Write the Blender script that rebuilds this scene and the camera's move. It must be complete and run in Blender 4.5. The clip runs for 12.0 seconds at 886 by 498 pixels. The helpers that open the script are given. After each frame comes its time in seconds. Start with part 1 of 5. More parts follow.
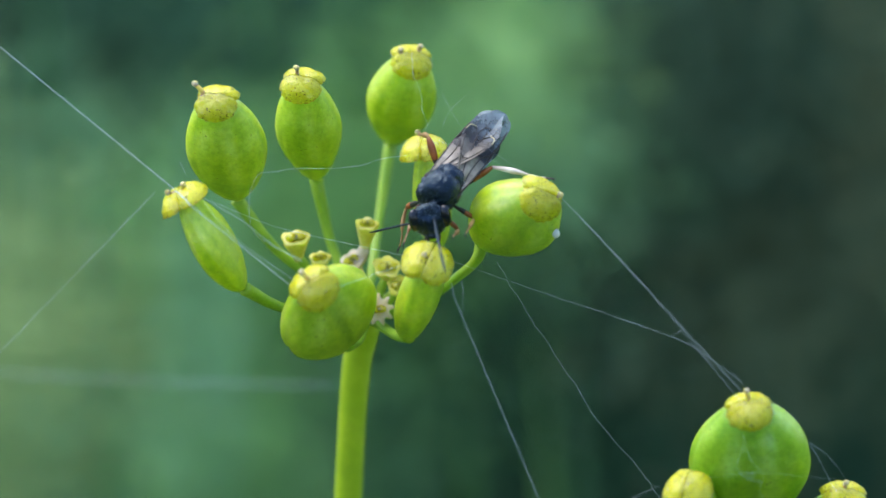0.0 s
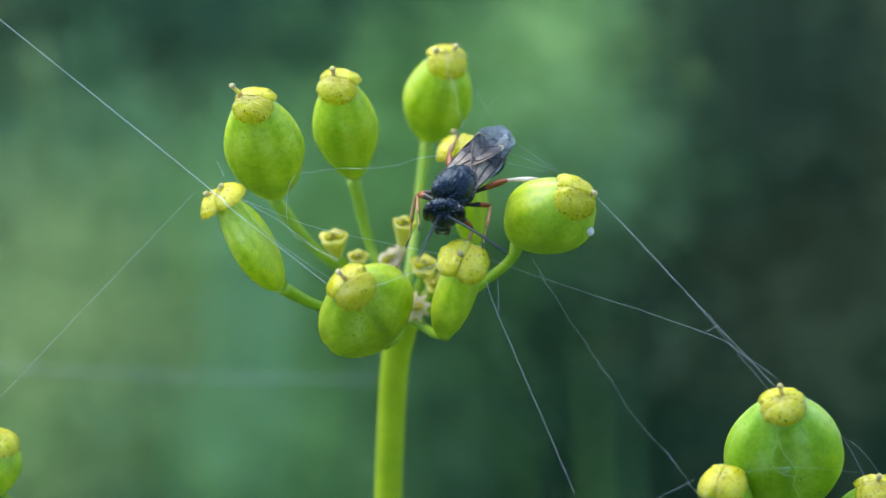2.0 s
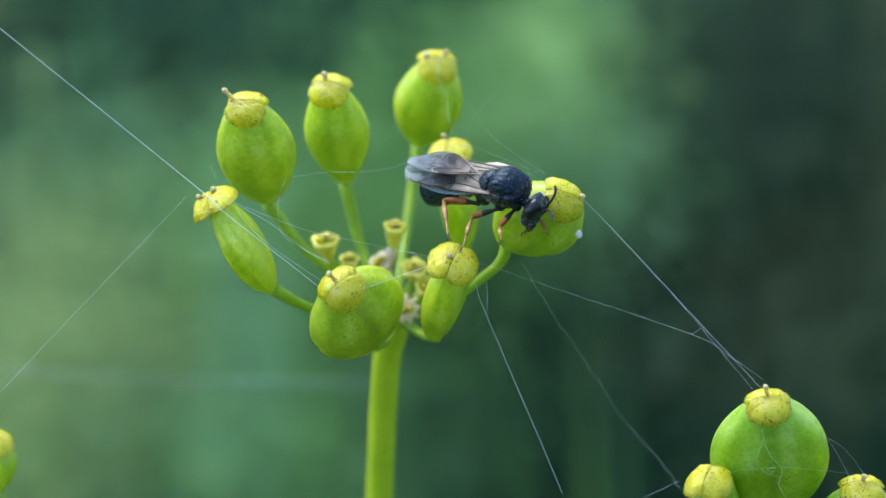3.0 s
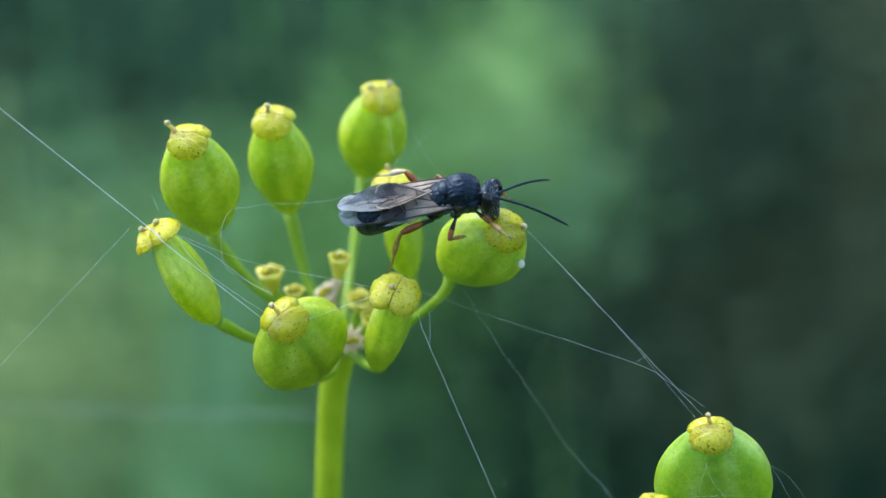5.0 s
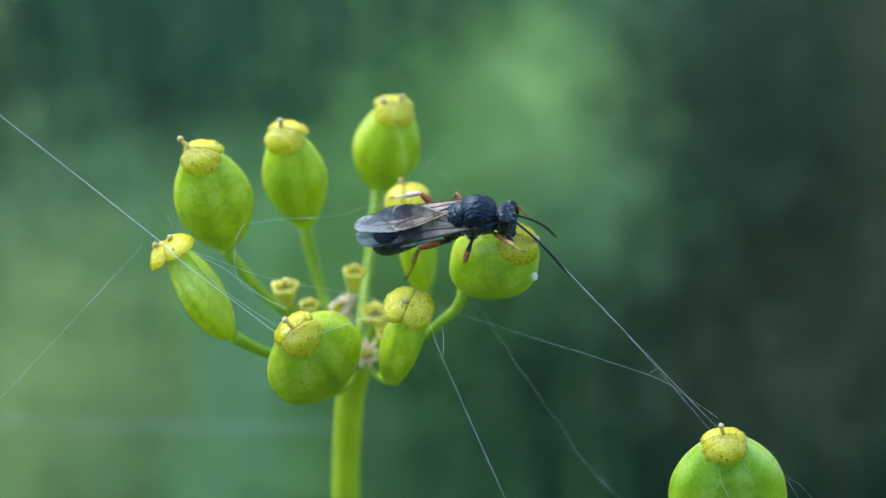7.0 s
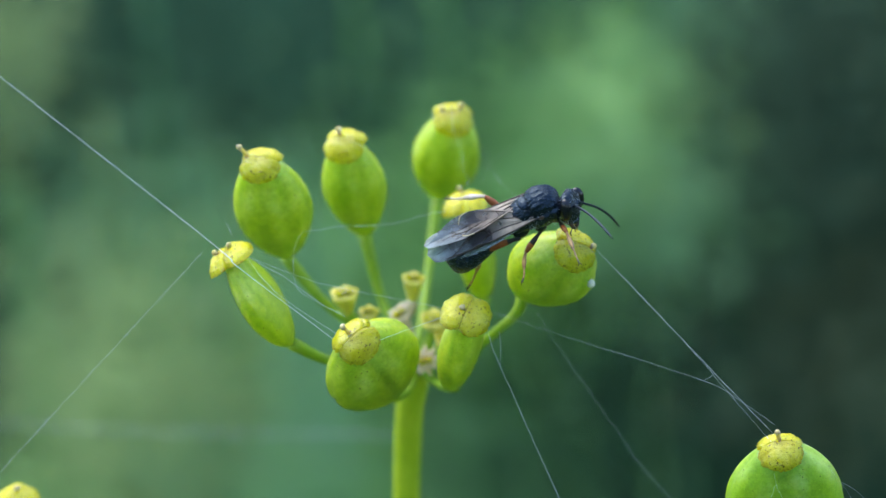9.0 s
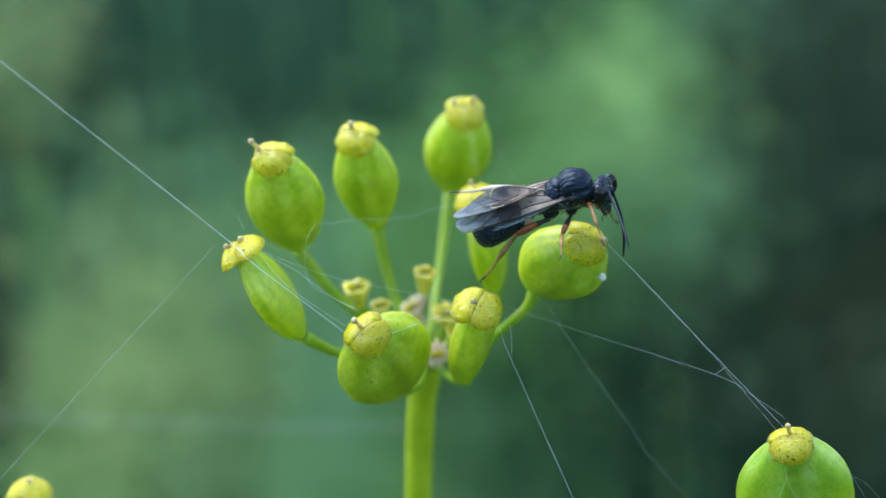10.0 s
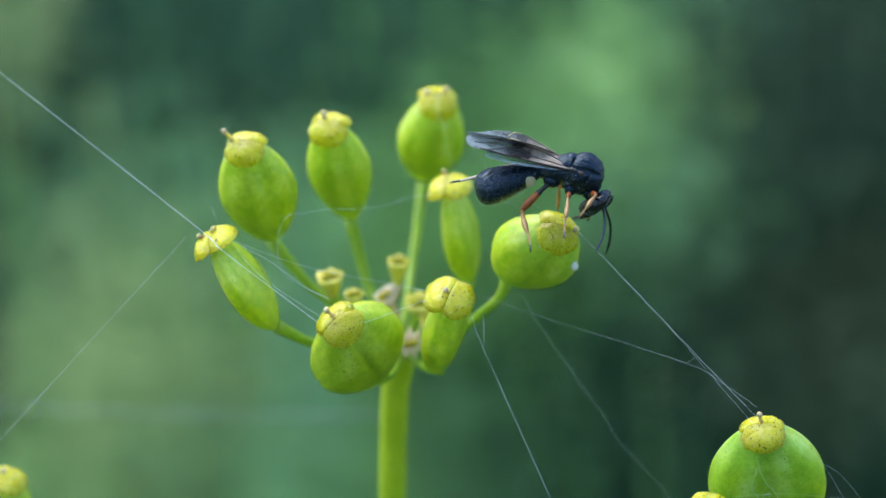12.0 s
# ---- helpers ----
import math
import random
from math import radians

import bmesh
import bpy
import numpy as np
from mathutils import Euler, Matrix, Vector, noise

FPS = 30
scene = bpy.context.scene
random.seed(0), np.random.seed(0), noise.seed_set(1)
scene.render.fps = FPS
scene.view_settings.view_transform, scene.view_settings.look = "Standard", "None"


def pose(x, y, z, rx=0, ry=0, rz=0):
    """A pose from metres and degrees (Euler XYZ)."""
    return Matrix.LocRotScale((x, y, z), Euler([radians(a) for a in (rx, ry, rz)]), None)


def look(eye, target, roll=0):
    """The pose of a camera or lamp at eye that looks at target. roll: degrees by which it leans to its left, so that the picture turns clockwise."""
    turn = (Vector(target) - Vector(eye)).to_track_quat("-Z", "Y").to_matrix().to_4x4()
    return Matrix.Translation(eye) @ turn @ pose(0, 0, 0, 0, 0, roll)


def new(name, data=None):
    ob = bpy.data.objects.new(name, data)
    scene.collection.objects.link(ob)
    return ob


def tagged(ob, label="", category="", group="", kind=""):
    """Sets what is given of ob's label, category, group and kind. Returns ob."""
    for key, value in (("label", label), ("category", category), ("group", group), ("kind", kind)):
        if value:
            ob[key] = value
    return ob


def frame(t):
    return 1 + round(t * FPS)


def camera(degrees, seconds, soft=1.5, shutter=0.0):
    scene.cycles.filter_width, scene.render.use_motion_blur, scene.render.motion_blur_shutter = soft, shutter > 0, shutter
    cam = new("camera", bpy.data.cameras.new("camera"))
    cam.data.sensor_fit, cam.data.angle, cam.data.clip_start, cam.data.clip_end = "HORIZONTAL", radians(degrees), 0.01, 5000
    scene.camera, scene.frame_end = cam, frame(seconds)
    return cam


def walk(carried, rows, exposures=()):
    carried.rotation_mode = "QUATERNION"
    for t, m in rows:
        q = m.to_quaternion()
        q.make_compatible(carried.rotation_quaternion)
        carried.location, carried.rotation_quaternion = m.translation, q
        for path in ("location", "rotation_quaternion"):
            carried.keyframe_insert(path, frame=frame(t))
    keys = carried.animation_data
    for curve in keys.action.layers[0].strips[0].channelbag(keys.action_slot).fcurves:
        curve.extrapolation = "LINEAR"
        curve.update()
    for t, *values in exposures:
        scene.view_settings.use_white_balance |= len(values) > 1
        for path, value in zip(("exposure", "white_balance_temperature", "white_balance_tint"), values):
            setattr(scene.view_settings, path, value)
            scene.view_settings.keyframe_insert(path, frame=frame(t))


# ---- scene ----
# A wasp feeding on the green fruits of a wild parsnip, strung with spider silk.
# Lengths in the plan are millimetres round the flower head, which stands 1 m above the ground.
PATH = [
    (0, (-0.00, -195.17, 41.49), (0.00, 0.46, -0.10), 0.01),
    (0.5, (0.65, -196.76, 41.15), (0.64, -0.89, 0.70), -0.24),
    (1, (0.63, -196.74, 41.46), (-1.20, -1.11, -0.08), -0.39),
    (1.5, (1.20, -197.12, 42.37), (-1.50, -1.57, 0.53), -0.57),
    (2, (1.30, -197.05, 43.11), (-1.96, -1.71, 0.31), -0.61),
    (2.5, (1.18, -198.05, 42.85), (-1.97, -2.43, 1.33), -0.60),
    (3, (2.20, -199.51, 42.97), (-1.33, -4.01, 0.94), -0.59),
    (3.5, (2.54, -199.33, 43.44), (1.38, -3.98, 0.56), -0.60),
    (3.7, (2.42, -199.69, 42.98), (1.33, -4.07, 1.36), -0.67),
    (5.3, (6.13, -199.86, 42.96), (2.17, -3.95, 2.93), -1.15),
    (5.5, (6.62, -200.15, 42.74), (2.25, -4.17, 3.07), -1.25),
    (6, (6.25, -199.94, 42.53), (2.98, -3.81, 3.49), -1.29),
    (6.5, (6.31, -200.03, 42.95), (2.46, -4.09, 3.06), -1.32),
    (7, (6.75, -200.32, 43.43), (1.29, -4.42, 3.49), -1.58),
    (7.2, (6.53, -199.73, 43.33), (0.37, -4.05, 2.48), -1.58),
    (8.8, (9.40, -200.81, 43.34), (-1.25, -4.91, 4.47), -1.95),
    (9, (9.01, -201.33, 43.31), (-1.77, -5.49, 4.18), -1.98),
    (9.5, (10.09, -201.43, 44.06), (-1.92, -5.89, 3.80), -1.95),
    (10, (9.66, -201.62, 43.72), (-2.36, -5.98, 3.95), -2.04),
    (10.5, (10.00, -201.51, 44.14), (-1.62, -5.75, 4.85), -2.08),
    (11, (10.37, -201.74, 43.81), (-1.01, -6.05, 4.12), -2.11),
    (11.5, (10.75, -202.15, 44.02), (-0.70, -6.52, 4.07), -2.06),
    (12, (10.75, -201.92, 43.90), (-0.79, -6.40, 3.41), -2.11),
]
MM = 0.001


def at(p):
    """A place of the plan, in metres."""
    return Vector((p[0] * MM, p[1] * MM, p[2] * MM + 1.0))


cam = camera(14.0, 12.0)
cam.data.dof.use_dof = True
cam.data.dof.focus_distance = 0.2034
cam.data.dof.aperture_fstop = 24.0
walk(cam, [(t, look(at(eye), at(target), roll)) for t, eye, target, roll in PATH])

# ---- light: a bright sky over a hedge bank with shade in its leaf colour ----
SUN_EL, SUN_AZ = radians(66), radians(-65)
world = bpy.data.worlds.new("world")
scene.world = world
world.use_nodes = True
wn = world.node_tree
wn.nodes.clear()
sky = wn.nodes.new("ShaderNodeTexSky")
sky.sky_type, sky.sun_disc, sky.sun_elevation, sky.sun_rotation = "NISHITA", False, SUN_EL, SUN_AZ
back = wn.nodes.new("ShaderNodeBackground")
back.inputs["Strength"].default_value = 0.15
wout = wn.nodes.new("ShaderNodeOutputWorld")
wn.links.new(sky.outputs[0], back.inputs["Color"])
wn.links.new(back.outputs[0], wout.inputs["Surface"])
sun = new("sun", bpy.data.lights.new("sun", "SUN"))
sun.data.energy, sun.data.angle, sun.data.color = 1.05, radians(55), (1.0, 0.95, 0.84)
sun.matrix_world = look((math.sin(SUN_AZ) * math.cos(SUN_EL) * 5, math.cos(SUN_AZ) * math.cos(SUN_EL) * 5, math.sin(SUN_EL) * 5 + 1), (0, 0, 1))
scene.view_settings.exposure = 1.70


# ---- materials ----
def shader(name):
    m = bpy.data.materials.new(name)
    m.use_nodes = True
    n = m.node_tree.nodes
    return m, n, m.node_tree.links, n["Principled BSDF"]


def coords(n, l, scale, space="Object"):
    tc, mp = n.new("ShaderNodeTexCoord"), n.new("ShaderNodeMapping")
    mp.inputs["Scale"].default_value = scale if isinstance(scale, tuple) else (scale,) * 3
    l.new(tc.outputs[space], mp.inputs["Vector"])
    return mp.outputs[0]


def noise_tex(n, l, vec, scale, detail=4.0, rough=0.55):
    t = n.new("ShaderNodeTexNoise")
    t.inputs["Scale"].default_value, t.inputs["Detail"].default_value, t.inputs["Roughness"].default_value = scale, detail, rough
    l.new(vec, t.inputs["Vector"])
    return t.outputs["Fac"]


def ramp(n, l, fac, stops):
    r = n.new("ShaderNodeValToRGB")
    e = r.color_ramp.elements
    e[0].position, e[0].color = stops[0][0], (*stops[0][1], 1)
    e[1].position, e[1].color = stops[-1][0], (*stops[-1][1], 1)
    for pos, col in stops[1:-1]:
        e.new(pos).color = (*col, 1)
    l.new(fac, r.inputs[0])
    return r.outputs[0]


def blend(n, l, fac, a, b, kind="MIX"):
    m = n.new("ShaderNodeMix")
    m.data_type, m.blend_type = "RGBA", kind
    for sock, v in ((m.inputs[0], fac), (m.inputs[6], a), (m.inputs[7], b)):
        if isinstance(v, (tuple, float, int)):
            sock.default_value = (*v, 1) if isinstance(v, tuple) else v
        else:
            l.new(v, sock)
    return m.outputs[2]


def relief(n, l, height, strength, distance, into):
    b = n.new("ShaderNodeBump")
    b.inputs["Strength"].default_value, b.inputs["Distance"].default_value = strength, distance
    l.new(height, b.inputs["Height"])
    l.new(b.outputs[0], into.inputs["Normal"])


def plant_skin(name, low, mid, high, rough=0.42, sss=0.35, deep=0.0013, speck=0.0, grain=1.2, speck_size=4.2, speck_col=(0.10, 0.045, 0.012), bump=0.25, ribs=None, jelly=0.0, rim=None):
    m, n, l, p = shader(name)
    vec = coords(n, l, 1000.0)
    col = ramp(n, l, noise_tex(n, l, vec, grain * 0.45, 3), [(0.3, low), (0.5, mid), (0.7, high)])
    fine = ramp(n, l, noise_tex(n, l, vec, grain * 7, 4), [(0.3, (0.82, 0.82, 0.8)), (0.7, (1.12, 1.12, 1.1))])
    col = blend(n, l, 0.6, col, fine, "MULTIPLY")
    if ribs:
        uvn, sep = n.new("ShaderNodeUVMap"), n.new("ShaderNodeSeparateXYZ")
        uvn.uv_map = "skin"
        l.new(uvn.outputs[0], sep.inputs[0])
        wob = n.new("ShaderNodeMath")
        wob.operation = "MULTIPLY_ADD"
        l.new(noise_tex(n, l, vec, 0.9, 2), wob.inputs[0])
        wob.inputs[1].default_value = 0.07
        l.new(sep.outputs["X"], wob.inputs[2])
        turns = n.new("ShaderNodeMath")
        turns.operation = "MULTIPLY"
        l.new(wob.outputs[0], turns.inputs[0])
        turns.inputs[1].default_value = 2 * math.pi * 8
        wave = n.new("ShaderNodeMath")
        wave.operation = "SINE"
        l.new(turns.outputs[0], wave.inputs[0])
        half = n.new("ShaderNodeMath")
        half.operation = "MULTIPLY_ADD"
        l.new(wave.outputs[0], half.inputs[0])
        half.inputs[1].default_value = half.inputs[2].default_value = 0.5
        # dark ribs, and paler ones with some blue-white sheen painted in
        lines = ramp(n, l, half.outputs[0], [(0.05, (1.10, 1.07, 1.9)), (0.45, (1, 1, 1)), (0.65, (1, 1, 1)), (0.96, ribs)])
        col = blend(n, l, ramp(n, l, noise_tex(n, l, vec, 0.7, 2), [(0.35, (0.15,) * 3), (0.65, (1, 1, 1))]), col, lines, "MULTIPLY")
        # sky sheen on the fruit's upper half, painted as a bluer base colour
        pale = ramp(n, l, sep.outputs["Y"], [(0.5, (1, 1, 1)), (1.0, (1.04, 1.06, 5.0))])
        col = blend(n, l, 1.0, col, pale, "MULTIPLY")
        # water-green cells under the skin, and small pale wax flecks on it
        cells = ramp(n, l, noise_tex(n, l, vec, 2.6, 3, 0.6), [(0.36, (0.83, 0.88, 0.7)), (0.5, (1, 1, 1)), (0.64, (1.16, 1.08, 1.2))])
        col = blend(n, l, 0.8, col, cells, "MULTIPLY")
        flecks = ramp(n, l, noise_tex(n, l, vec, 3.6, 4, 0.7), [(0.64, (0, 0, 0)), (0.74, (0.55,) * 3)])
        col = blend(n, l, flecks, col, (0.66, 0.70, 0.14))
    if rim:
        uvr, part_up = n.new("ShaderNodeUVMap"), n.new("ShaderNodeSeparateXYZ")
        uvr.uv_map = "skin"
        l.new(uvr.outputs[0], part_up.inputs[0])
        edge = ramp(n, l, part_up.outputs["Y"], [(0.30, (0, 0, 0)), (0.38, (1, 1, 1)), (0.46, (1, 1, 1)), (0.60, (0, 0, 0))])
        crumbs = ramp(n, l, noise_tex(n, l, vec, 3.2, 4, 0.65), [(0.46, (0, 0, 0)), (0.60, (0.8,) * 3)])
        col = blend(n, l, blend(n, l, 1.0, edge, crumbs, "MULTIPLY"), col, rim)
    if speck:
        spots = ramp(n, l, noise_tex(n, l, vec, speck_size, 2.5, 0.65), [(speck - 0.02, (0, 0, 0)), (speck + 0.03, (1, 1, 1))])
        patch = ramp(n, l, noise_tex(n, l, vec, 1.1, 2), [(0.38, (0.15,) * 3), (0.58, (1, 1, 1))])
        col = blend(n, l, blend(n, l, 1.0, spots, patch, "MULTIPLY"), col, speck_col)
    l.new(col, p.inputs["Base Color"])
    p.inputs["Roughness"].default_value = rough
    p.inputs["Subsurface Weight"].default_value = sss
    p.inputs["Subsurface Radius"].default_value = (0.9, 1.0, 0.12)
    p.inputs["Subsurface Scale"].default_value = deep
    p.inputs["Specular IOR Level"].default_value = 0.7
    p.inputs["Coat Weight"].default_value = 0.2
    p.inputs["Coat Roughness"].default_value = 0.42
    p.inputs["Transmission Weight"].default_value = jelly
    p.inputs["IOR"].default_value = 1.36
    relief(n, l, noise_tex(n, l, vec, 9.0, 3), bump, 0.00006, p)
    return m


FRUIT = plant_skin("fruit_skin", (0.32, 0.45, 0.007), (0.385, 0.51, 0.010), (0.46, 0.57, 0.032), 0.40, 1.0, 0.0045, 0.69, 1.2, 5.0, (0.05, 0.035, 0.01), ribs=(0.80, 0.88, 0.8))
# darker, greener skin for the three fruits at the lower right
DARKFRUIT = plant_skin("dark_fruit_skin", (0.24, 0.42, 0.006), (0.29, 0.47, 0.009), (0.37, 0.54, 0.03), 0.38, 1.0, 0.0040, 0.68, 1.2, 5.0, (0.05, 0.035, 0.01), ribs=(0.80, 0.88, 0.8))
MIDRIPE = plant_skin("half_ripe_fruit_skin", (0.315, 0.435, 0.004), (0.38, 0.495, 0.007), (0.46, 0.56, 0.022), 0.38, 1.0, 0.0042, 0.68, 1.2, 5.0, (0.05, 0.035, 0.01), ribs=(0.80, 0.88, 0.8))
DISC = plant_skin("stylopodium_wax", (0.64, 0.60, 0.010), (0.78, 0.73, 0.022), (0.88, 0.82, 0.09), 0.24, 1.0, 0.0030, 0.61, 2.2, 6.0, (0.07, 0.04, 0.010), bump=0.9, jelly=0.20, rim=(0.36, 0.23, 0.02))
STYLE = plant_skin("style_flesh", (0.30, 0.16, 0.06), (0.42, 0.26, 0.10), (0.52, 0.36, 0.16), 0.5, 0.8, grain=3.0)
STEM = plant_skin("stem_green", (0.36, 0.51, 0.010), (0.42, 0.57, 0.012), (0.49, 0.63, 0.025), 0.5, 0.35)
PEDICEL = plant_skin("pedicel_green", (0.20, 0.36, 0.018), (0.26, 0.43, 0.022), (0.33, 0.49, 0.04), 0.5, 0.35)
FLORET = plant_skin("floret_flesh", (0.58, 0.42, 0.24), (0.68, 0.54, 0.36), (0.74, 0.64, 0.46), 0.55, 0.3, grain=3.0)
BUD = plant_skin("bud_yellow", (0.60, 0.53, 0.05), (0.70, 0.63, 0.09), (0.76, 0.71, 0.20), 0.45, 0.6, grain=2.0)


KNOB = plant_skin("style_knob", (0.42, 0.33, 0.16), (0.54, 0.45, 0.24), (0.64, 0.56, 0.34), 0.4, 0.6, grain=3.0)
SAP = plant_skin("white_sap", (0.62, 0.66, 0.52), (0.74, 0.78, 0.66), (0.82, 0.85, 0.76), 0.25, 0.4, grain=3.0)


def silk_material():
    m, n, l, p = shader("silk")
    vec = coords(n, l, 1000.0)
    col = ramp(n, l, noise_tex(n, l, vec, 0.8, 3), [(0.3, (0.74, 0.86, 0.94)), (0.7, (0.86, 0.94, 0.99))])
    l.new(col, p.inputs["Base Color"])
    p.inputs["Roughness"].default_value = 0.35
    glow = n.new("ShaderNodeBsdfTranslucent")
    l.new(col, glow.inputs[0])
    half = n.new("ShaderNodeMixShader")
    half.inputs[0].default_value = 0.5
    l.new(p.outputs[0], half.inputs[1])
    l.new(glow.outputs[0], half.inputs[2])
    see = n.new("ShaderNodeBsdfTransparent")
    mix = n.new("ShaderNodeMixShader")
    mix.inputs[0].default_value = 0.95
    l.new(see.outputs[0], mix.inputs[1])
    l.new(half.outputs[0], mix.inputs[2])
    l.new(mix.outputs[0], n["Material Output"].inputs["Surface"])
    return m


SILK = silk_material()


def chitin(name, dark, light, rough, pits=0.0, grain=9.0, sheen=0.0, stretch=1.0, cells=False):
    m, n, l, p = shader(name)
    vec = coords(n, l, 1000.0)
    col = ramp(n, l, noise_tex(n, l, vec, 1.5, 4), [(0.35, dark), (0.7, light)])
    l.new(col, p.inputs["Base Color"])
    p.inputs["Roughness"].default_value = rough
    p.inputs["Specular IOR Level"].default_value = 0.5
    if "chitin" in name:
        p.inputs["Specular Tint"].default_value = (0.50, 0.76, 1.0, 1)
    if sheen:
        p.inputs["Sheen Weight"].default_value = sheen
        p.inputs["Sheen Tint"].default_value = (0.60, 0.80, 1.0, 1)
        p.inputs["Sheen Roughness"].default_value = 0.4
    if pits:
        fine = coords(n, l, (1000.0 / stretch, 1000.0, 1000.0))
        grit = noise_tex(n, l, fine, grain, 3, 0.6)
        if cells:
            v = n.new("ShaderNodeTexVoronoi")
            v.inputs["Scale"].default_value = grain
            l.new(fine, v.inputs["Vector"])
            grit = ramp(n, l, v.outputs["Distance"], [(0.0, (1, 1, 1)), (0.55, (0, 0, 0))])
        relief(n, l, grit, pits, 0.0001, p)
        l.new(ramp(n, l, grit, [(0.35, (rough * 0.8,) * 3), (0.7, (rough * 1.4,) * 3)]), p.inputs["Roughness"])
    return m


BLACK = chitin("black_chitin", (0.001, 0.002, 0.005), (0.004, 0.009, 0.022), 0.22, 0.44, 11.0, 0.10, 2.2)
GASTER = chitin("gaster_chitin", (0.001, 0.003, 0.007), (0.004, 0.011, 0.026), 0.30, 0.55, 9.0, 0.06, 1.0, True)
EYE = chitin("eye_black", (0.003, 0.004, 0.008), (0.006, 0.008, 0.014), 0.10, 0.05, 25.0)
FEELER = chitin("feeler_chitin", (0.004, 0.007, 0.012), (0.012, 0.019, 0.030), 0.38, 0.3, 14.0)
DARKLEG = chitin("leg_black", (0.008, 0.008, 0.010), (0.02, 0.018, 0.018), 0.4, 0.3, 14.0)
ORANGE = chitin("leg_orange", (0.15, 0.038, 0.009), (0.37, 0.105, 0.021), 0.30, 0.2, 14.0)
TAN = chitin("leg_tan", (0.20, 0.095, 0.024), (0.44, 0.27, 0.11), 0.36, 0.3, 14.0)
PALE = chitin("leg_pale", (0.50, 0.39, 0.31), (0.74, 0.66, 0.58), 0.42, 0.2, 14.0)
HAIR = chitin("grey_hair", (0.45, 0.54, 0.62), (0.62, 0.70, 0.76), 0.5)
IVORY = chitin("ivory_spot", (0.42, 0.36, 0.20), (0.60, 0.53, 0.34), 0.5, 0.1, 14.0)
VEIN = chitin("wing_vein", (0.02, 0.014, 0.010), (0.05, 0.032, 0.02), 0.45)
TEGULA = chitin("tegula", (0.03, 0.018, 0.010), (0.08, 0.045, 0.022), 0.35)


def wing_film():
    m, n, l, p = shader("wing_film")
    vec = coords(n, l, 1000.0)
    cloud = ramp(n, l, noise_tex(n, l, vec, 1.3, 4), [(0.35, (0.62, 0.62, 0.62)), (0.65, (1.25, 1.25, 1.25))])
    sep = n.new("ShaderNodeSeparateXYZ")
    l.new(coords(n, l, -1 / 0.0062), sep.inputs[0])
    # the cloud's edges wander
    edge = n.new("ShaderNodeMath")
    edge.operation = "MULTIPLY_ADD"
    l.new(noise_tex(n, l, vec, 0.8, 3), edge.inputs[0])
    edge.inputs[1].default_value = 0.30
    off = n.new("ShaderNodeMath")
    off.operation = "SUBTRACT"
    l.new(sep.outputs["X"], off.inputs[0])
    off.inputs[1].default_value = 0.15
    l.new(off.outputs[0], edge.inputs[2])
    # beige root, smoky cloud, grey tip paled with painted-in sky reflection
    bands = ramp(n, l, edge.outputs[0], [(0.0, (0.62, 0.53, 0.42)), (0.36, (0.50, 0.42, 0.34)), (0.47, (0.26, 0.22, 0.19)), (0.53, (0.048, 0.044, 0.046)), (0.64, (0.058, 0.058, 0.066)), (0.72, (0.20, 0.23, 0.25)), (1.0, (0.36, 0.43, 0.47))])
    col = blend(n, l, 1.0, bands, cloud, "MULTIPLY")
    l.new(col, p.inputs["Base Color"])
    p.inputs["Roughness"].default_value = 0.36
    p.inputs["Specular IOR Level"].default_value = 0.4
    relief(n, l, noise_tex(n, l, vec, 2.2, 4), 0.5, 0.00012, p)
    see = n.new("ShaderNodeBsdfTransparent")
    see.inputs[0].default_value = (0.74, 0.74, 0.76, 1)
    mix = n.new("ShaderNodeMixShader")
    l.new(ramp(n, l, edge.outputs[0], [(0.40, (0.46,) * 3), (0.55, (0.72,) * 3), (0.66, (0.66,) * 3), (0.76, (0.44,) * 3)]), mix.inputs[0])
    l.new(see.outputs[0], mix.inputs[1])
    l.new(p.outputs[0], mix.inputs[2])
    l.new(mix.outputs[0], n["Material Output"].inputs["Surface"])
    return m


WING = wing_film()


def clear_film():
    m, n, l, p = shader("clear_wing_film")
    vec = coords(n, l, 1000.0)
    # the film's bluish gleam is put into its base colour
    l.new(ramp(n, l, noise_tex(n, l, vec, 1.2, 3), [(0.3, (0.34, 0.48, 0.52)), (0.7, (0.50, 0.60, 0.62))]), p.inputs["Base Color"])
    p.inputs["Roughness"].default_value = 0.2
    p.inputs["Specular IOR Level"].default_value = 0.7
    relief(n, l, noise_tex(n, l, vec, 2.5, 3), 0.5, 0.0001, p)
    see = n.new("ShaderNodeBsdfTransparent")
    see.inputs[0].default_value = (0.85, 0.87, 0.88, 1)
    mix = n.new("ShaderNodeMixShader")
    mix.inputs[0].default_value = 0.35
    l.new(see.outputs[0], mix.inputs[1])
    l.new(p.outputs[0], mix.inputs[2])
    l.new(mix.outputs[0], n["Material Output"].inputs["Surface"])
    return m


CLEARWING = clear_film()


